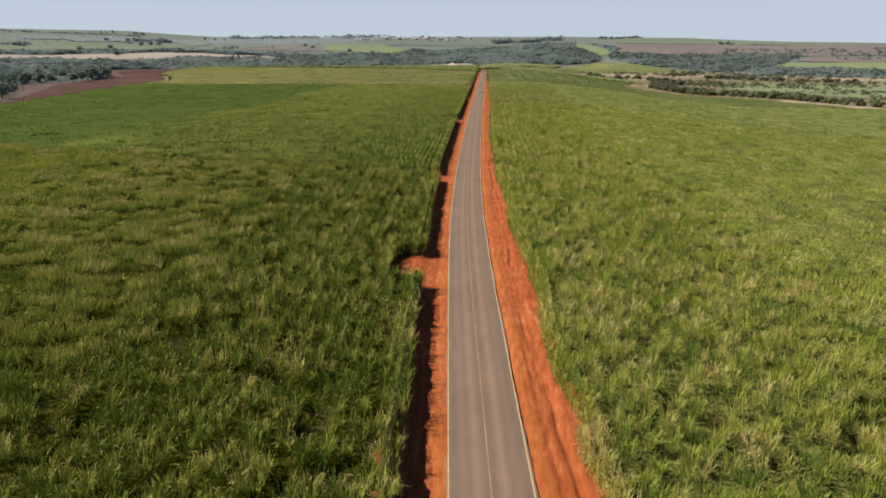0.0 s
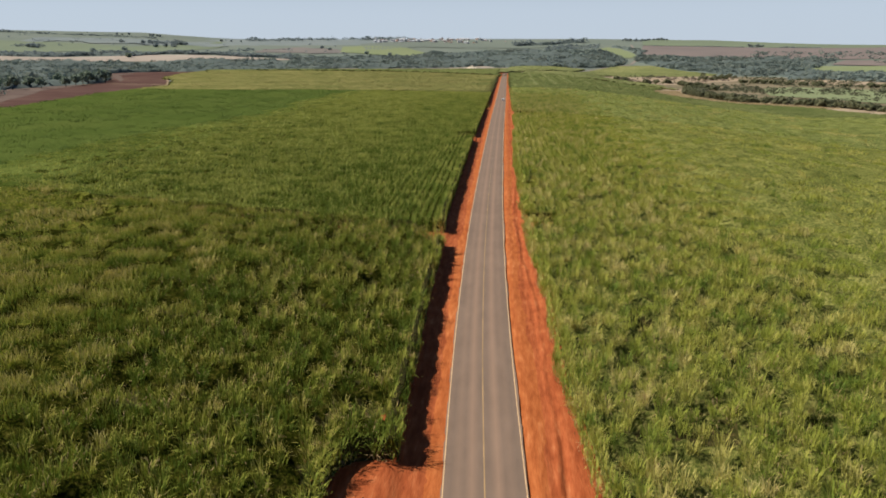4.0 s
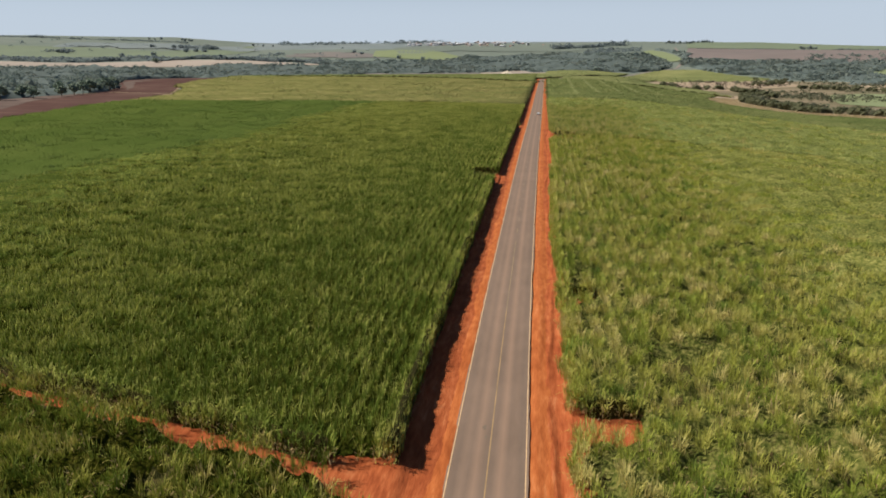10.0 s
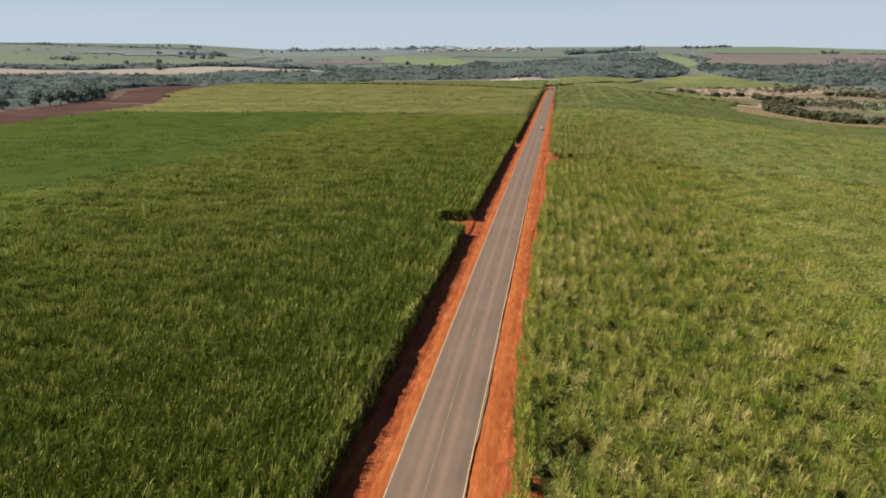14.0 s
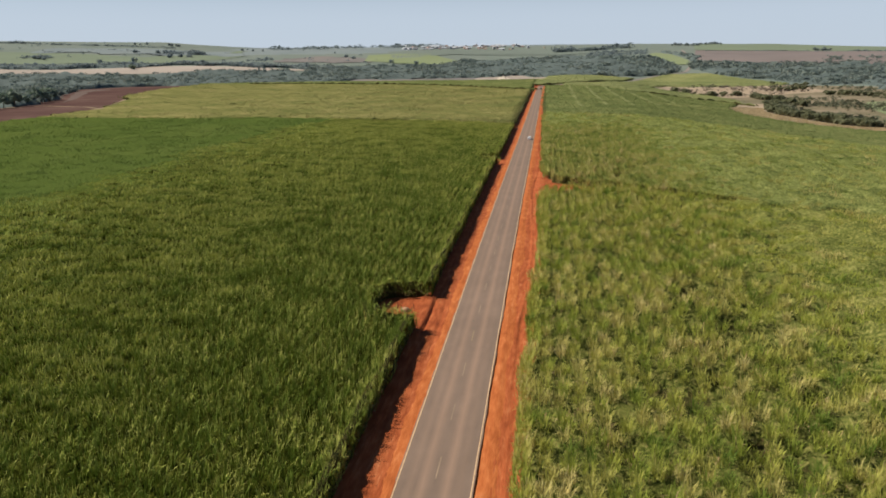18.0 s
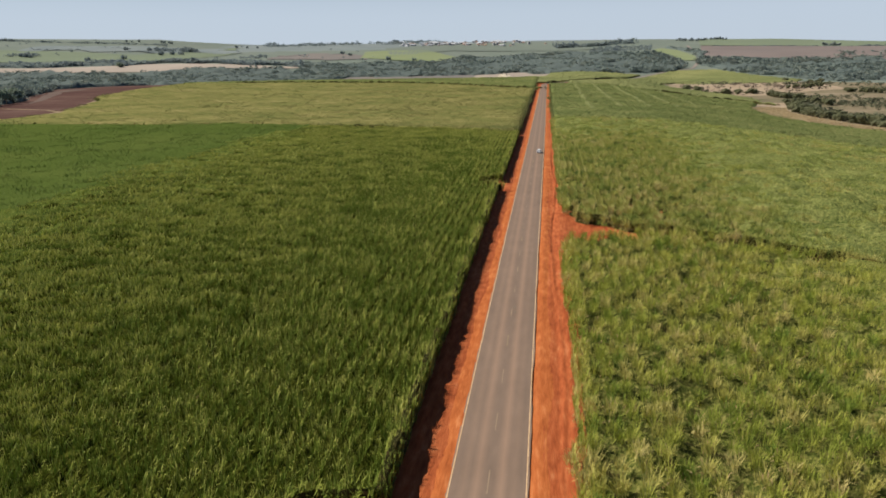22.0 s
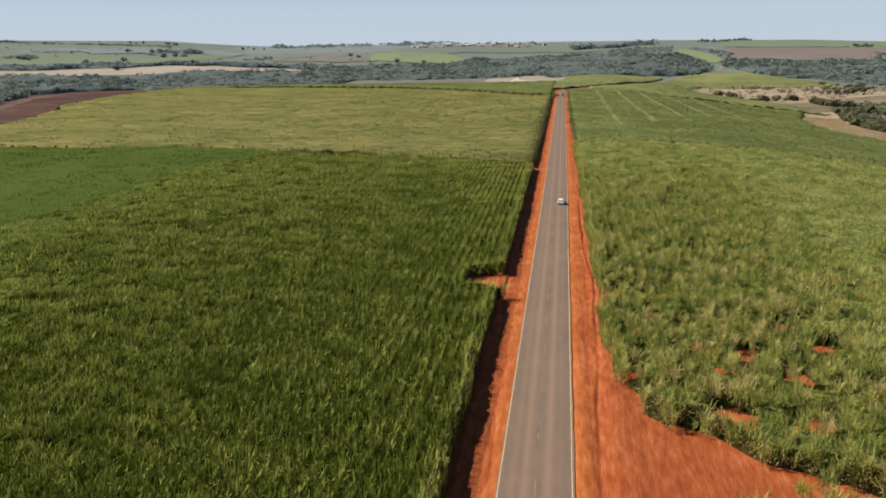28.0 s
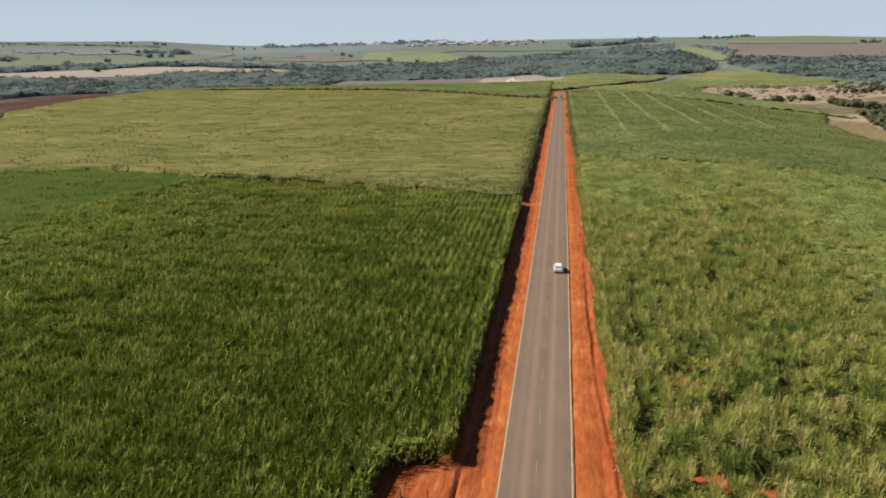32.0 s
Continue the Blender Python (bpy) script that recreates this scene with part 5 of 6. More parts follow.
M_DRYGRASS = mat("dry_tall_grass", [(0.3, (0.34, 0.265, 0.15)), (0.5, (0.46, 0.365, 0.215)), (0.7, (0.58, 0.47, 0.30))], 0.2, 0.85, island=0.4, leaf=0.4, spec=0.1)
P = band([(206, 1136)] + HOLLOW_EDGE[2:10], [(222, 1140)] + [(x - 6, y) for x, y in HOLLOW_BUSH[2:10]], 330, 26)
gx, gy = (P[..., c].ravel() + rng.uniform(-1.5, 1.5, P[..., c].size) for c in (0, 1))
v, f, _ = spikes(gx, gy, np.full(len(gx), 0.9), 3, 1.2, 0.4, np.ones(len(gx)), (2.0, 2.0))
tagged(new("dry_grass", mesh_np("dry_grass", v + [[0, 0, 0.4]], f, [M_DRYGRASS])), "tall dry ochre grass on the sandy bank", "grass", kind="stuff")

M_SCRUB_LEAF = mat("scrub_leaves", [(0.2, (0.072, 0.084, 0.052)), (0.5, (0.118, 0.128, 0.080)), (0.75, (0.172, 0.162, 0.108)), (0.9, (0.25, 0.208, 0.15))], 0.02, 0.8, island=0.5, leaf=0.3, spec=0.1)
M_TWIG = mat("bare_scrub_twigs", [(0.3, (0.13, 0.105, 0.085)), (0.7, (0.20, 0.165, 0.135))], 0.05, 0.9, island=0.5, leaf=0.2, spec=0.1)
# Darker than the crowns: shade between them and haze are in the colour.
M_FLOOR = mat("woodland_shaded_mass", [(0.3, (0.076, 0.100, 0.098)), (0.7, (0.108, 0.130, 0.120))], 0.05, 0.95, 1.0, 0.15, detail=8, spec=0.05)


def leaf_cloud(n, seed):
    """Loose sprays of leaves over a domed crown, one unit high."""
    g = np.random.default_rng(seed)
    d = g.normal(size=(n, 3))
    d /= np.linalg.norm(d, axis=1)[:, None]
    d[:, 2] = np.abs(d[:, 2]) * 1.1 - 0.3
    c = d * np.array([0.6, 0.6, 0.45]) * g.uniform(0.55, 1.08, (n, 1)) + np.array([0, 0, 0.52])
    t = g.normal(0, 0.195, (n, 3, 3))
    t = t - 0.8 * (t * d[:, None, :]).sum(2, keepdims=True) * d[:, None, :]
    v = c[:, None, :] + t
    return v.reshape(-1, 3), np.arange(n * 3).reshape(-1, 3)


def canopy(lower, upper, tall, gaps, seed):
    """The closed leaf mass of a wood below its loose crowns."""
    def span(line):
        return float(np.hypot(*np.diff(np.array(line, float), axis=0).T).sum())
    long = int(max(span(lower), span(upper)) / 9)
    a, b = np.array(lower[len(lower) // 2], float), np.array(upper[len(upper) // 2], float)
    deep = max(8, int(np.hypot(*(a - b)) / 9))
    P = band(lower, upper, long, deep)
    X = P[..., 0] + 60 * (fbm(P[..., 0], P[..., 1], 90, 77) - 0.5)
    Y = P[..., 1] + 120 * (fbm(P[..., 0], P[..., 1], 70, 78) - 0.5)
    g = np.random.default_rng(seed)
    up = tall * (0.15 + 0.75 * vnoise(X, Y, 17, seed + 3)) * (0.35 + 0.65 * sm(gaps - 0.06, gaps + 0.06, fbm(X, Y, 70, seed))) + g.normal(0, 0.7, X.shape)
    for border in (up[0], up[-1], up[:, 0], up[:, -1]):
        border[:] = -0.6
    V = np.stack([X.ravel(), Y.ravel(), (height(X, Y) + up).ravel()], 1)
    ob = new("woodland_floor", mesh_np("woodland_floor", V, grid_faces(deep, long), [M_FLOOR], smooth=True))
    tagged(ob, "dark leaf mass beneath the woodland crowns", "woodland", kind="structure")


def woods(name, lower, upper, count, label, tall=8.5, gaps=0.33, material=M_WOOD_FAR, seed=1, floor=True):
    """A far wood: crowns at scattered places between two lines."""
    g = np.random.default_rng(seed)
    P = band(lower, upper, 80, 40)
    i, j = g.uniform(0, 38.99, count), g.uniform(0, 78.99, count)
    i0, j0 = i.astype(int), j.astype(int)
    fi, fj = (i - i0)[:, None], (j - j0)[:, None]
    p = (P[i0, j0] * (1 - fi) + P[i0 + 1, j0] * fi) * (1 - fj) + (P[i0, j0 + 1] * (1 - fi) + P[i0 + 1, j0 + 1] * fi) * fj
    p = p + (np.stack([fbm(p[:, 0], p[:, 1], 90, 77), 2 * fbm(p[:, 0], p[:, 1], 70, 78)], 1) - [[0.5, 1.0]]) * 60.0 * floor
    keep = fbm(p[:, 0], p[:, 1], 70, seed) > gaps
    p = p[keep]
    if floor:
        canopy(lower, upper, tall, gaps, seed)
    kinds = [leaf_cloud(17, 50 + k) for k in range(6)]
    z = height(p[:, 0], p[:, 1])
    size = tall * g.uniform(0.6, 1.35, len(p)) * (0.6 + 0.8 * vnoise(p[:, 0], p[:, 1], 60, seed + 5))
    out = []
    pick = g.integers(0, 6, len(p))
    for k, (v, f) in enumerate(kinds):
        q = np.where(pick == k)[0]
        a = g.uniform(0, 6.28, len(q))
        s = size[q]
        c, sn = np.cos(a)[:, None], np.sin(a)[:, None]
        wide = g.uniform(0.75, 1.6, len(q))[:, None]
        X = (v[None, :, 0] * c - v[None, :, 1] * sn) * s[:, None] * wide + p[q, 0][:, None]
        Y = (v[None, :, 0] * sn + v[None, :, 1] * c) * s[:, None] * wide + p[q, 1][:, None]
        Z = (v[None, :, 2] - 0.08) * s[:, None] * g.uniform(0.65, 1.1, len(q))[:, None] + z[q][:, None]
        V = np.stack([X, Y, Z], -1).reshape(-1, 3)
        F = (f[None] + (np.arange(len(q)) * len(v))[:, None, None]).reshape(-1, 3)
        out.append((V, F))
    v, f = join_tris(out)
    ob = new(name, mesh_np(name, v, f, [material]))
    return tagged(ob, label, "woodland", kind="stuff")


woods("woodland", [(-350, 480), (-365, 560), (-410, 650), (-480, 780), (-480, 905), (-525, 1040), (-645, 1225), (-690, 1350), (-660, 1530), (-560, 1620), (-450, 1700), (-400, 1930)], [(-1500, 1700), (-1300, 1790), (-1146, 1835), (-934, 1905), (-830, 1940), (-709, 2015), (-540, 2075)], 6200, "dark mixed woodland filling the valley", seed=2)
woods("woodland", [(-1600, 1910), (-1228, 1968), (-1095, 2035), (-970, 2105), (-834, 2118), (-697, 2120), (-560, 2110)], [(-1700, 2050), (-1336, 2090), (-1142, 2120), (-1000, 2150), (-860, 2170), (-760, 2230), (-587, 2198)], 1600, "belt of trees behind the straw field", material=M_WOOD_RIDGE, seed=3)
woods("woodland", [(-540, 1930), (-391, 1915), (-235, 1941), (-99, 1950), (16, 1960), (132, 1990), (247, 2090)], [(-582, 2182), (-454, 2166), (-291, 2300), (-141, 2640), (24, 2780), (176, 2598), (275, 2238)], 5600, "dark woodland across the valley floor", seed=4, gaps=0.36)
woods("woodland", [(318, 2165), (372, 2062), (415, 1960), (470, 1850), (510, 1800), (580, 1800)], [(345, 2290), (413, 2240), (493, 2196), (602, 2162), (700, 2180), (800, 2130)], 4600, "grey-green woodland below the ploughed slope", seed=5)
woods("woodland", [(352, 2300), (362, 2420), (378, 2560), (365, 2700), (330, 2800)], [(368, 2300), (380, 2440), (400, 2580), (385, 2720), (350, 2830)], 60, "row of trees beside the far road", seed=6, gaps=0.1)
woods("woodland", [(20, 2960), (120, 2980), (240, 3000)], [(20, 2990), (130, 3030), (290, 3060)], 120, "plantation belt on the ridge", 14, 0.1, material=M_WOOD_RIDGE, seed=7)
woods("woodland", [(x + 10, y + 4) for x, y in HOLLOW_BUSH], [(x + 30, y + 16) for x, y in HOLLOW_BUSH], 300, "thicket of bushes along the edge of the hollow", 6.0, 0.3, M_SCRUB_LEAF, seed=8, floor=False)
woods("woodland", [(170, 1450), (225, 1385), (300, 1440), (400, 1560)], [(215, 1725), (300, 1750), (400, 1770), (470, 1760)], 330, "bare grey-brown scrub over the sandy clearing", 4.0, 0.45, M_TWIG, seed=15, floor=False)
woods("woodland", [(508, 1600), (579, 1598), (612, 1555), (646, 1490), (900, 1330)], [(622, 1935), (695, 1890), (740, 1855), (797, 1805), (1050, 1640)], 1500, "belt of dark trees in the hollow", 8.5, 0.35, seed=16)
woods("woodland", [(280, 1280), (300, 1080), (360, 960), (440, 800), (560, 600)], [(230, 1760), (420, 1760), (520, 1700), (700, 1560), (1000, 1350)], 2200, "bushes scattered over the dry hollow", 5.5, 0.5, M_SCRUB_LEAF, seed=14, floor=False)
woods("woodland", [(-1000, 2990), (-800, 3150), (-600, 3200), (-400, 3320)], [(-1050, 3200), (-800, 3400), (-600, 3450), (-420, 3480)], 300, "hazy trees on the distant ridge", 12, 0.45, material=M_WOOD_RIDGE, seed=9, floor=False)
woods("woodland", [(-1700, 2150), (-1404, 2240), (-1200, 2300), (-1000, 2300), (-780, 2350), (-600, 2300), (-420, 2250)], [(-1900, 2900), (-1650, 2950), (-1400, 2990), (-1100, 3000), (-900, 3050), (-700, 2950), (-560, 2860)], 130, "trees scattered over the far pasture slopes", 8, 0.55, material=M_WOOD_RIDGE, seed=10, floor=False)
woods("woodland", [(-2000, 2700), (-1700, 2780), (-1500, 2850), (-1300, 2900)], [(-2005, 2708), (-1704, 2788), (-1503, 2858), (-1303, 2908)], 330, "long hedge of trees below the ridge", 7, 0.0, material=M_WOOD_RIDGE, seed=11, floor=False)
woods("woodland", [(470, 2830), (680, 2800), (860, 2790), (980, 2700)], [(472, 2840), (682, 2810), (862, 2800), (984, 2710)], 260, "hedge between the ploughed slope and the ridge", 5, 0.0, material=M_WOOD_RIDGE, seed=12, floor=False)
woods("woodland", [(620, 2140), (760, 2050), (1000, 1950)], [(640, 2330), (800, 2300), (1100, 2200)], 320, "trees along the foot of the ploughed slope", 9, 0.4, seed=13, floor=False)

for places, count, tall, seed in ((((-1215, 2640), (-1185, 2665), (-1140, 2690), (-1120, 2720)), 60, 13, 21), (((-1500, 2330), (-1460, 2340), (-1420, 2350)), 40, 9, 22), (((-900, 2500), (-860, 2520), (-830, 2540)), 26, 9, 23)):
    woods("woodland", list(places), [(x - 10, y + 45) for x, y in places], count, "clump of grey-green trees on the far pasture slope", tall, 0.0, material=M_WOOD_RIDGE, seed=seed, floor=False)

woods("woodland", [(150, 2010), (225, 2085), (262, 2150), (300, 2190)], [(170, 2400), (215, 2500), (250, 2560), (285, 2500)], 900, "grey-green woodland beside the far road", 9, 0.25, seed=31)
woods("woodland", [(335, 2140), (352, 2140), (380, 2145)], [(338, 2250), (355, 2290), (400, 2215)], 160, "trees where the far road leaves the valley", 9, 0.1, seed=32)
woods("woodland", [(100, 2700), (200, 2650), (275, 2700)], [(110, 2900), (210, 2900), (300, 2880)], 260, "trees scattered below the ridge", 8, 0.4, material=M_WOOD_RIDGE, seed=33, floor=False)

# ---- heap of pale lime behind the cane ----


def heap(x, y, r, h):
    bm = bmesh.new()
    bmesh.ops.create_cone(bm, cap_ends=False, segments=26, radius1=r, radius2=r * 0.12, depth=h)
    bmesh.ops.subdivide_edges(bm, edges=bm.edges[:], cuts=3, use_grid_fill=True)
    for v in bm.verts:
        k = 1 + 0.35 * (noise.noise(v.co * 0.35) + 0.5 * noise.noise(v.co * 0.9))
        v.co.x, v.co.y = v.co.x * k * 1.25, v.co.y * k
        v.co.z = (v.co.z + h / 2) * (0.8 + 0.35 * noise.noise(v.co * 0.25 + Vector((9, 2, 4))))
    me = bpy.data.meshes.new("lime_heap")
    bm.to_mesh(me)
    bm.free()
    me.materials.append(mat("pale_lime", [(0.3, (0.55, 0.46, 0.34)), (0.7, (0.74, 0.66, 0.54))], 0.6, 0.95, 0.1, 1.5, spec=0.1))
    ob = new("lime_heap", me)
    ob.location = (x, y, float(height(x, y)) - 0.2)
    return tagged(ob, "heap of pale lime beside the cane field", "heap")


heap(-79, 1575, 13.0, 8.6)

# ---- inspection spots in the cut-outs: stone slab and four stakes ----
M_STONE = mat("weathered_stone", [(0.3, (0.28, 0.16, 0.085)), (0.7, (0.46, 0.29, 0.17))], 2.0, 0.9, 0.04, 6.0)
M_EARTHY = mat("earth_stained_stone", [(0.3, (0.05, 0.026, 0.016)), (0.7, (0.12, 0.06, 0.035))], 3.0, 0.95, 0.04, 6.0)
M_STAKE = mat("dark_timber", [(0.3, (0.03, 0.022, 0.016)), (0.7, (0.07, 0.05, 0.035))], 6.0, 0.85, 0.01, 30)


def boulder(name, x, y, sx, sy, sz, seed, label, material=M_STONE):
    bm = bmesh.new()
    bmesh.ops.create_icosphere(bm, subdivisions=3, radius=1.0)
    o = Vector((seed * 3.1, seed * 1.7, 0))
    for v in bm.verts:
        k = 1 + 0.22 * noise.noise(v.co * 1.6 + o) + 0.08 * noise.noise(v.co * 5 + o)
        v.co = Vector((v.co.x * sx * k, v.co.y * sy * k, max(-0.35, v.co.z) * sz * k))
    me = bpy.data.meshes.new(name)
    bm.to_mesh(me)
    bm.free()
    me.materials.append(material)
    ob = new(name, me)
    ob.location = (x, y, 0.02)
    return tagged(ob, label, "stone")


def stake(x, y, h, tilt, seed):
    """A split timber stake: a squared, slightly bent shaft with a chamfered head."""
    bm = bmesh.new()
    rows = []
    for i, q in enumerate((-0.15, 0.0, 0.35, 0.7, 0.96, 1.0)):
        r = 0.055 * (1.0 - 0.2 * q) * (0.6 if q == 1.0 else 1)
        c = Vector((0.03 * math.sin(q * 3 + seed), 0.02 * math.cos(q * 4 + seed), q * h))
        rows.append([bm.verts.new(c + Vector((r * math.cos(a), r * math.sin(a), 0))) for a in (0.4, 1.3, 2.2, 3.4, 4.4, 5.4)])
    for a, b in zip(rows, rows[1:]):
        for i in range(6):
            bm.faces.new((a[i], a[(i + 1) % 6], b[(i + 1) % 6], b[i]))
    bm.faces.new(rows[-1])
    me = bpy.data.meshes.new("stake")
    bm.to_mesh(me)
    bm.free()
    me.materials.append(M_STAKE)
    ob = new("stake", me)
    ob.matrix_basis = Matrix.Translation((x, y, 0.0)) @ pose(0, 0, 0, tilt, tilt * 0.6, seed * 40)
    return tagged(ob, "thin dark wooden stake standing in bare red soil", "stake", "marker stakes")


boulder("stone_slab", -19.8, 386.0, 0.85, 0.62, 0.6, 1, "sandy brown flat boulder between four wooden stakes")
for i, (x, y) in enumerate(((-21.2, 387.0), (-18.6, 386.7), (-21.0, 384.8), (-18.5, 384.6))):
    stake(x, y, 1.15, (2, -3, 1, -2)[i], i)
boulder("stone_slab", -20.6, 560.8, 0.95, 0.6, 0.45, 2, "sandy brown boulder lying in the bare cut-out")
for i, (x, y) in enumerate(((-21.9, 562.0), (-19.3, 561.9), (-21.8, 559.7))):
    stake(x, y, 1.1, (1, -2, 3)[i], i + 5)
for i, (x, y) in enumerate(((-12.9, 121.0), (-12.9, 119.0), (-10.3, 116.5))):
    stake(x, y, 1.2, (1, 2, -2)[i], i + 9)
boulder("stone", -13.7, 120.1, 0.7, 0.5, 0.35, 3, "dark low stone beside the wooden stakes", M_EARTHY)
for i, (x, y, q) in enumerate(((1.5, 221.7, 0.28), (1.9, 222.5, 0.2), (1.1, 220.9, 0.16), (2.3, 221.2, 0.22), (2.6, 223.0, 0.15), (-0.6, 345.0, 0.2), (-0.3, 346.2, 0.15), (3.6, 158.5, 0.22), (6.8, 103.0, 0.18))):
    boulder("stone", x, y, q * 1.4, q, q * 0.8, 11 + i, "small sandy stone on the red verge")

# ---- dark patches on the asphalt ----
M_STAIN = mat("tar_patch", [(0.3, (0.125, 0.093, 0.067)), (0.7, (0.165, 0.124, 0.09))], 3.0, 0.75, 0.004, 40, detail=8)


def stain(x, y, sx, sy, seed):
    n = 22
    ring = []
    for i in range(n):
        a = 2 * math.pi * i / n
        k = 1 + 0.45 * noise.noise(Vector((math.cos(a) * 1.3, math.sin(a) * 1.3, seed * 2.3)))
        ring.append((x + sx * k * math.cos(a), y + sy * k * math.sin(a), 0.0905))
    me = bpy.data.meshes.new("tar_patch")
    me.from_pydata(ring, [], [list(range(n))])
    me.materials.append(M_STAIN)
    return tagged(new("tar_patch", me), "dark tar patch on the worn asphalt", "road patch", "tar patches", "structure")


for i, (x, y, sx, sy) in enumerate(((-7.3, 225.4, 0.22, 0.5), (-7.0, 223.4, 0.16, 0.35), (-8.9, 382.2, 0.14, 0.6), (-8.6, 379.0, 0.18, 0.5), (-8.5, 450.5, 0.2, 0.9), (-8.3, 448.0, 0.15, 0.5), (-9.3, 508.3, 0.17, 1.3), (-9.25, 504.5, 0.22, 1.0), (-9.35, 513.0, 0.14, 1.2), (-8.8, 497.0, 0.15, 0.8), (0.6, 57.0, 0.2, 0.5), (-2.1, 96.0, 0.16, 0.3), (-7.9, 330.0, 0.13, 0.5), (-8.9, 470.0, 0.15, 0.6))):
    stain(x, y, sx, sy, i)

# ---- cars ----
M_CARPAINT = plain("white_car_paint", (0.78, 0.79, 0.80), 0.25)
M_DARKPAINT = plain("dark_grey_car_paint", (0.05, 0.055, 0.06), 0.25)
M_TYRE = plain("tyre_rubber", (0.02, 0.02, 0.02), 0.9)
M_RIM = plain("alloy_rim", (0.55, 0.55, 0.56), 0.35, 0.8)
M_GLASS = plain("dark_car_glass", (0.015, 0.02, 0.025), 0.06)
M_TAIL = plain("red_lamp", (0.35, 0.02, 0.02), 0.25)
M_LAMP = plain("clear_lamp", (0.75, 0.75, 0.72), 0.15)
M_TRIM = plain("black_trim", (0.025, 0.025, 0.027), 0.6)


def loft(rings):
    bm = bmesh.new()
    vs = [[bm.verts.new(p) for p in r] for r in rings]
    n = len(vs[0])
    for a, b in zip(vs, vs[1:]):
        for i in range(n):
            bm.faces.new((a[i], a[(i + 1) % n], b[(i + 1) % n], b[i]))
    bm.faces.new(vs[0][::-1]), bm.faces.new(vs[-1])
    bmesh.ops.recalc_face_normals(bm, faces=bm.faces[:])
    return bm


def ring(y, w, z0, z1, r=0.16, taper=0.0):
    """A rounded cross-section at y: half width w, from z0 to z1."""
    pts = []
    for cx, cz, a0 in ((w - taper - r, z1 - r, 0), (-(w - taper - r), z1 - r, 90), (-(w - r * 0.6), z0 + r * 0.6, 180), (w - r * 0.6, z0 + r * 0.6, 270)):
        for k in (0, 45, 90):
            a = radians(a0 + k)
            q = r if a0 < 180 else r * 0.6
            pts.append((cx + q * math.cos(a), y, cz + q * math.sin(a)))
    return pts


def slab(a, b, c, d, t=0.02):
    """A thin pane with thickness through four corners."""
    bm = bmesh.new()
    p = [Vector(q) for q in (a, b, c, d)]
    nrm = (p[1] - p[0]).cross(p[3] - p[0]).normalized() * t
    lo, hi = [bm.verts.new(q - nrm) for q in p], [bm.verts.new(q + nrm) for q in p]
    bm.faces.new(hi), bm.faces.new(lo[::-1])
    for i in range(4):
        bm.faces.new((lo[i], lo[(i + 1) % 4], hi[(i + 1) % 4], hi[i]))
    return bm


def small_box(x, y, z, sx, sy, sz):
    bm = bmesh.new()
    bmesh.ops.create_cube(bm, size=1.0, matrix=Matrix.Translation((x, y, z)) @ Matrix.Diagonal((sx, sy, sz, 1)))
    bmesh.ops.bevel(bm, geom=bm.edges[:], offset=min(sx, sy, sz) * 0.25, segments=2, affect="EDGES")
    return bm


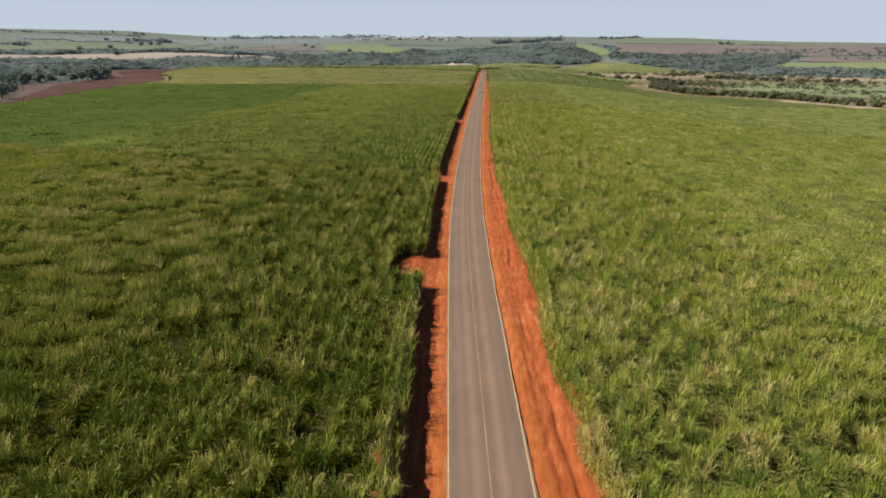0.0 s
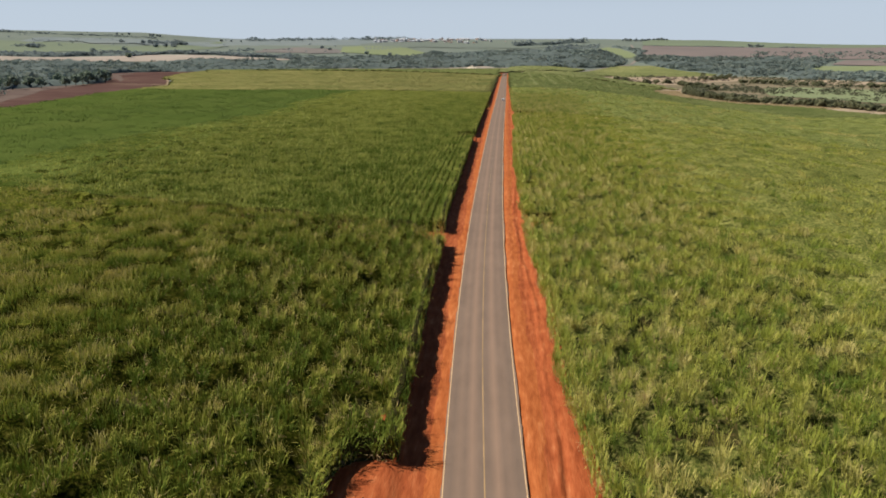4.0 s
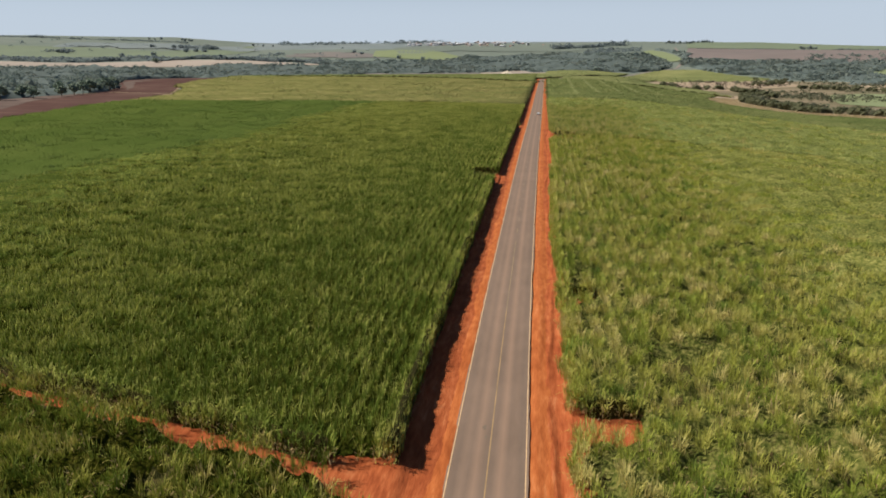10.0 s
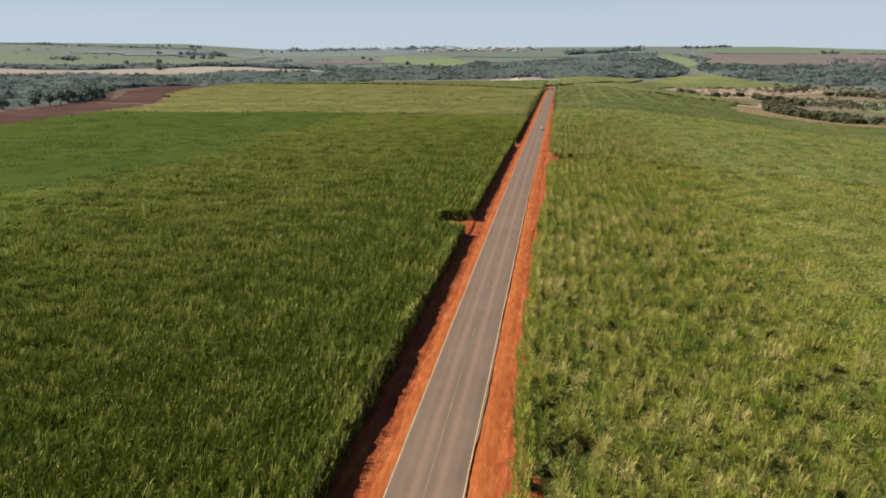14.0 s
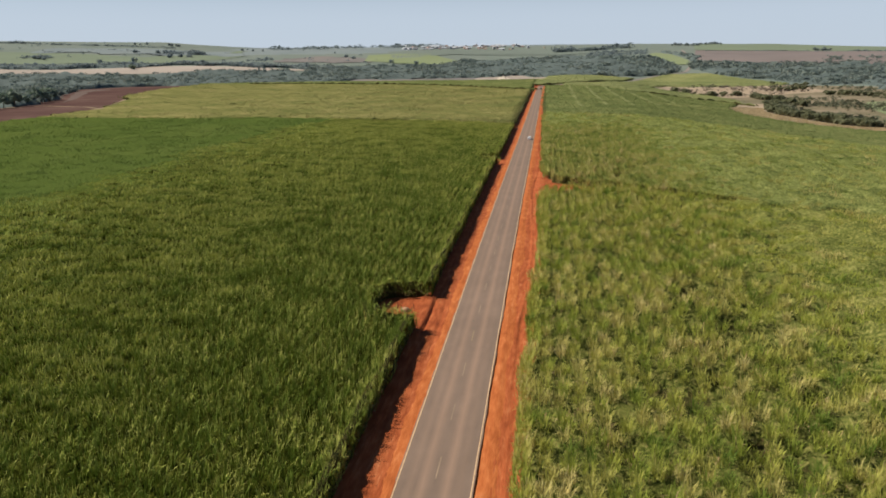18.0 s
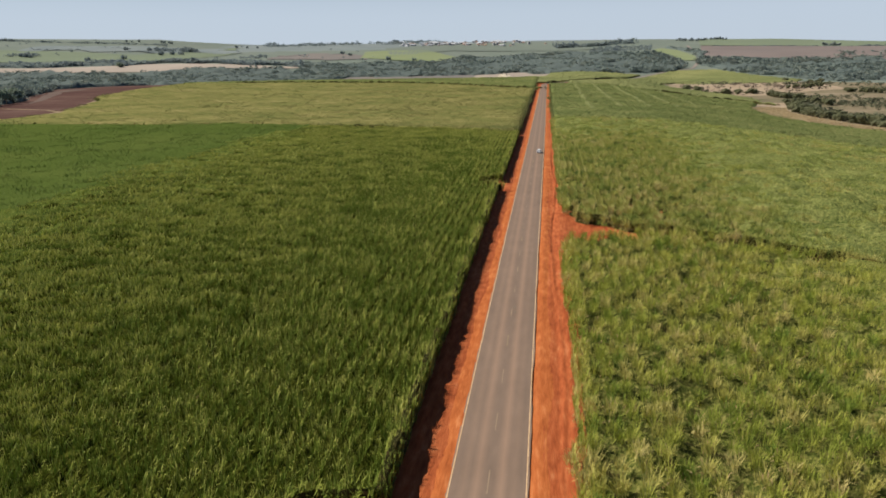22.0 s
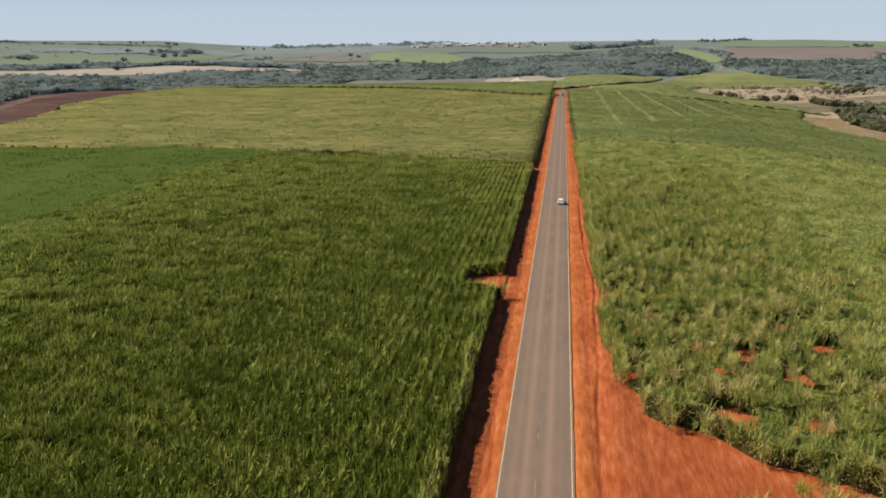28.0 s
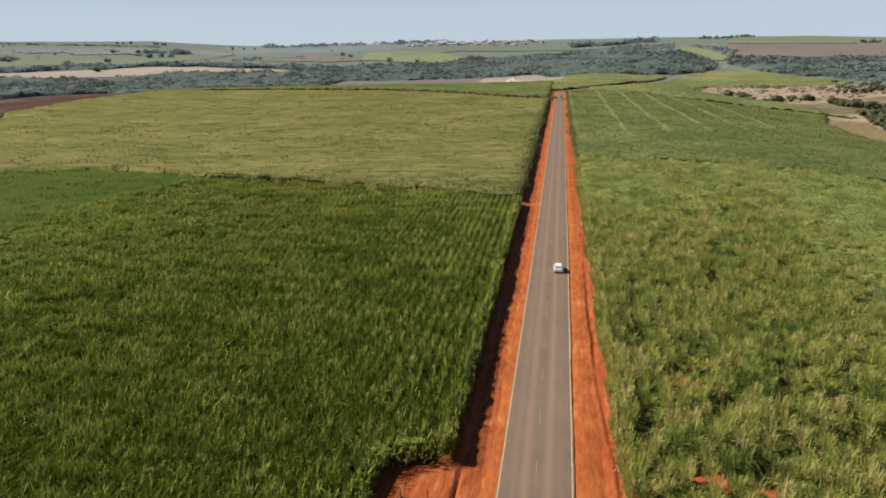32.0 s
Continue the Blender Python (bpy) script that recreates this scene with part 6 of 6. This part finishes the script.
def car(x, y, paint, label):
    root = new("car", None)
    body = loft([ring(-2.08, 0.72, 0.32, 0.70, 0.12), ring(-2.02, 0.82, 0.24, 0.86, 0.14), ring(-1.75, 0.86, 0.2, 0.93), ring(-0.9, 0.875, 0.18, 0.93), ring(0.4, 0.875, 0.18, 0.92), ring(1.2, 0.86, 0.19, 0.88), ring(1.75, 0.82, 0.22, 0.78, 0.14), ring(2.02, 0.72, 0.28, 0.66, 0.12), ring(2.1, 0.62, 0.34, 0.56, 0.08)])
    part("body", body, paint, root)
    cabin = loft([ring(-1.86, 0.74, 0.86, 0.98, 0.05, 0.02), ring(-1.62, 0.76, 0.86, 1.30, 0.12, 0.10), ring(-1.25, 0.77, 0.86, 1.44, 0.14, 0.14), ring(-0.4, 0.78, 0.86, 1.48, 0.14, 0.15), ring(0.25, 0.77, 0.86, 1.42, 0.14, 0.14), ring(0.7, 0.76, 0.86, 1.14, 0.1, 0.07), ring(1.05, 0.74, 0.84, 0.92, 0.04, 0.02)])
    roof = part("cabin", cabin, paint, root)
    part("rear_window", slab((-0.60, -1.80, 1.06), (0.60, -1.80, 1.06), (0.54, -1.52, 1.36), (-0.54, -1.52, 1.36)), M_GLASS, roof, "dark tinted rear window")
    part("windscreen", slab((0.62, 0.98, 0.98), (-0.62, 0.98, 0.98), (-0.55, 0.36, 1.37), (0.55, 0.36, 1.37)), M_GLASS, roof, "dark windscreen")
    for s in (-1, 1):
        part("side_window", slab((s * 0.775, -1.35, 0.98), (s * 0.775, -0.5, 0.98), (s * 0.665, -0.5, 1.34), (s * 0.665, -1.2, 1.32)), M_GLASS, roof)
        part("side_window", slab((s * 0.775, -0.42, 0.98), (s * 0.775, 0.62, 0.98), (s * 0.675, 0.18, 1.33), (s * 0.665, -0.42, 1.34)), M_GLASS, roof)
        part("tail_light", small_box(s * 0.66, -2.03, 0.78, 0.22, 0.1, 0.2), M_TAIL, root, "red tail light")
        part("headlight", small_box(s * 0.6, 1.98, 0.6, 0.26, 0.12, 0.13), M_LAMP, root, "clear headlight")
        part("door_mirror", small_box(s * 0.95, 0.55, 0.98, 0.18, 0.1, 0.12), paint, root)
        for wy in (-1.28, 1.3):
            bm = bmesh.new()
            m = Matrix.Translation((s * 0.78, wy, 0.31)) @ pose(0, 0, 0, 0, 90, 0)
            bmesh.ops.create_cone(bm, cap_ends=True, segments=20, radius1=0.31, radius2=0.31, depth=0.2, matrix=m)
            bmesh.ops.bevel(bm, geom=bm.edges[:], offset=0.03, segments=2, affect="EDGES")
            wheel = part("wheel", bm, M_TYRE, root)
            bm = bmesh.new()
            bmesh.ops.create_cone(bm, cap_ends=True, segments=12, radius1=0.2, radius2=0.17, depth=0.05, matrix=Matrix.Translation((s * 0.89, wy, 0.31)) @ pose(0, 0, 0, 0, 90 * s, 0))
            part("rim", bm, M_RIM, wheel)
    part("rear_bumper", small_box(0, -2.08, 0.42, 1.5, 0.12, 0.2), paint, root)
    part("front_bumper", small_box(0, 2.08, 0.4, 1.4, 0.12, 0.18), M_TRIM, root)
    part("number_plate", small_box(0, -2.1, 0.66, 0.42, 0.03, 0.13), M_LAMP, root, "plain pale number plate")
    a = math.atan2(float(mid(y + 4) - mid(y - 4)), 8.0)
    root.matrix_basis = Matrix.Translation((x, y, 0.075)) @ pose(0, 0, 0, 0, 0, -math.degrees(a))
    return tagged(root, label, "car")


car(float(mid(641)) + 1.7, 641, M_CARPAINT, "white hatchback car driving away along the asphalt")
car(float(mid(1215)) + 1.7, 1215, M_DARKPAINT, "small dark car far along the asphalt road")

# ---- town on the skyline ----
# Walls greyed towards blue: the distance haze is in their colour.
M_WALL = mat("hazed_white_plaster", [(0.3, (0.36, 0.37, 0.39)), (0.7, (0.52, 0.53, 0.55))], 0.1, 0.9)
M_ROOF = mat("clay_roof_tiles", [(0.3, (0.28, 0.17, 0.12)), (0.7, (0.38, 0.25, 0.19))], 0.2, 0.9)
M_SHEET = mat("pale_sheet_roof", [(0.3, (0.42, 0.44, 0.47)), (0.7, (0.56, 0.58, 0.61))], 0.2, 0.6)


def house(w, d, h, rise, roof_mat, label):
    root = new("house", None)
    part("wall", small_box(0, 0, h / 2, w, d, h), M_WALL, root)
    bm = bmesh.new()
    e = 0.5
    v = [bm.verts.new(p) for p in ((-w / 2 - e, -d / 2 - e, h), (w / 2 + e, -d / 2 - e, h), (w / 2 + e, d / 2 + e, h), (-w / 2 - e, d / 2 + e, h), (-w / 2 - e, 0, h + rise), (w / 2 + e, 0, h + rise))]
    for q in ((0, 1, 5, 4), (2, 3, 4, 5), (0, 4, 3), (1, 2, 5), (3, 2, 1, 0)):
        bm.faces.new([v[i] for i in q])
    part("roof", bm, roof_mat, root)
    for i in (-1, 0, 1):
        part("window", small_box(i * w * 0.3, -d / 2 - 0.03, h * 0.55, w * 0.14, 0.08, h * 0.3), M_GLASS, root)
    return tagged(root, label, "house", "town houses")


kinds = [house(11, 8, 4.5, 2.0, M_ROOF, "white plastered house with a clay roof in the distant town"), house(22, 11, 5.5, 1.8, M_SHEET, "long pale building with a sheet roof in the distant town"), house(10, 10, 11, 1.2, M_SHEET, "tall white block in the distant town")]
g = random.Random(4)
spots = []
for i in range(125):
    az = radians(g.triangular(-10.2, -1.2, -7.5) if i < 112 else g.uniform(-12, 1))
    r = g.uniform(3100, 3420)
    spots.append((r * math.sin(az), r * math.cos(az)))
used = set()
for i, (x, y) in enumerate(spots):
    k = g.choices((0, 1, 2), (6, 4, 1))[0]
    m = Matrix.Translation((x, y, float(height(x, y)) - 0.3)) @ pose(0, 0, 0, 0, 0, g.uniform(-50, 50)) @ Matrix.Scale(g.uniform(0.75, 1.05), 4)
    if k in used:
        copy_thing(kinds[k], m)
    else:
        kinds[k].matrix_basis = m
        used.add(k)
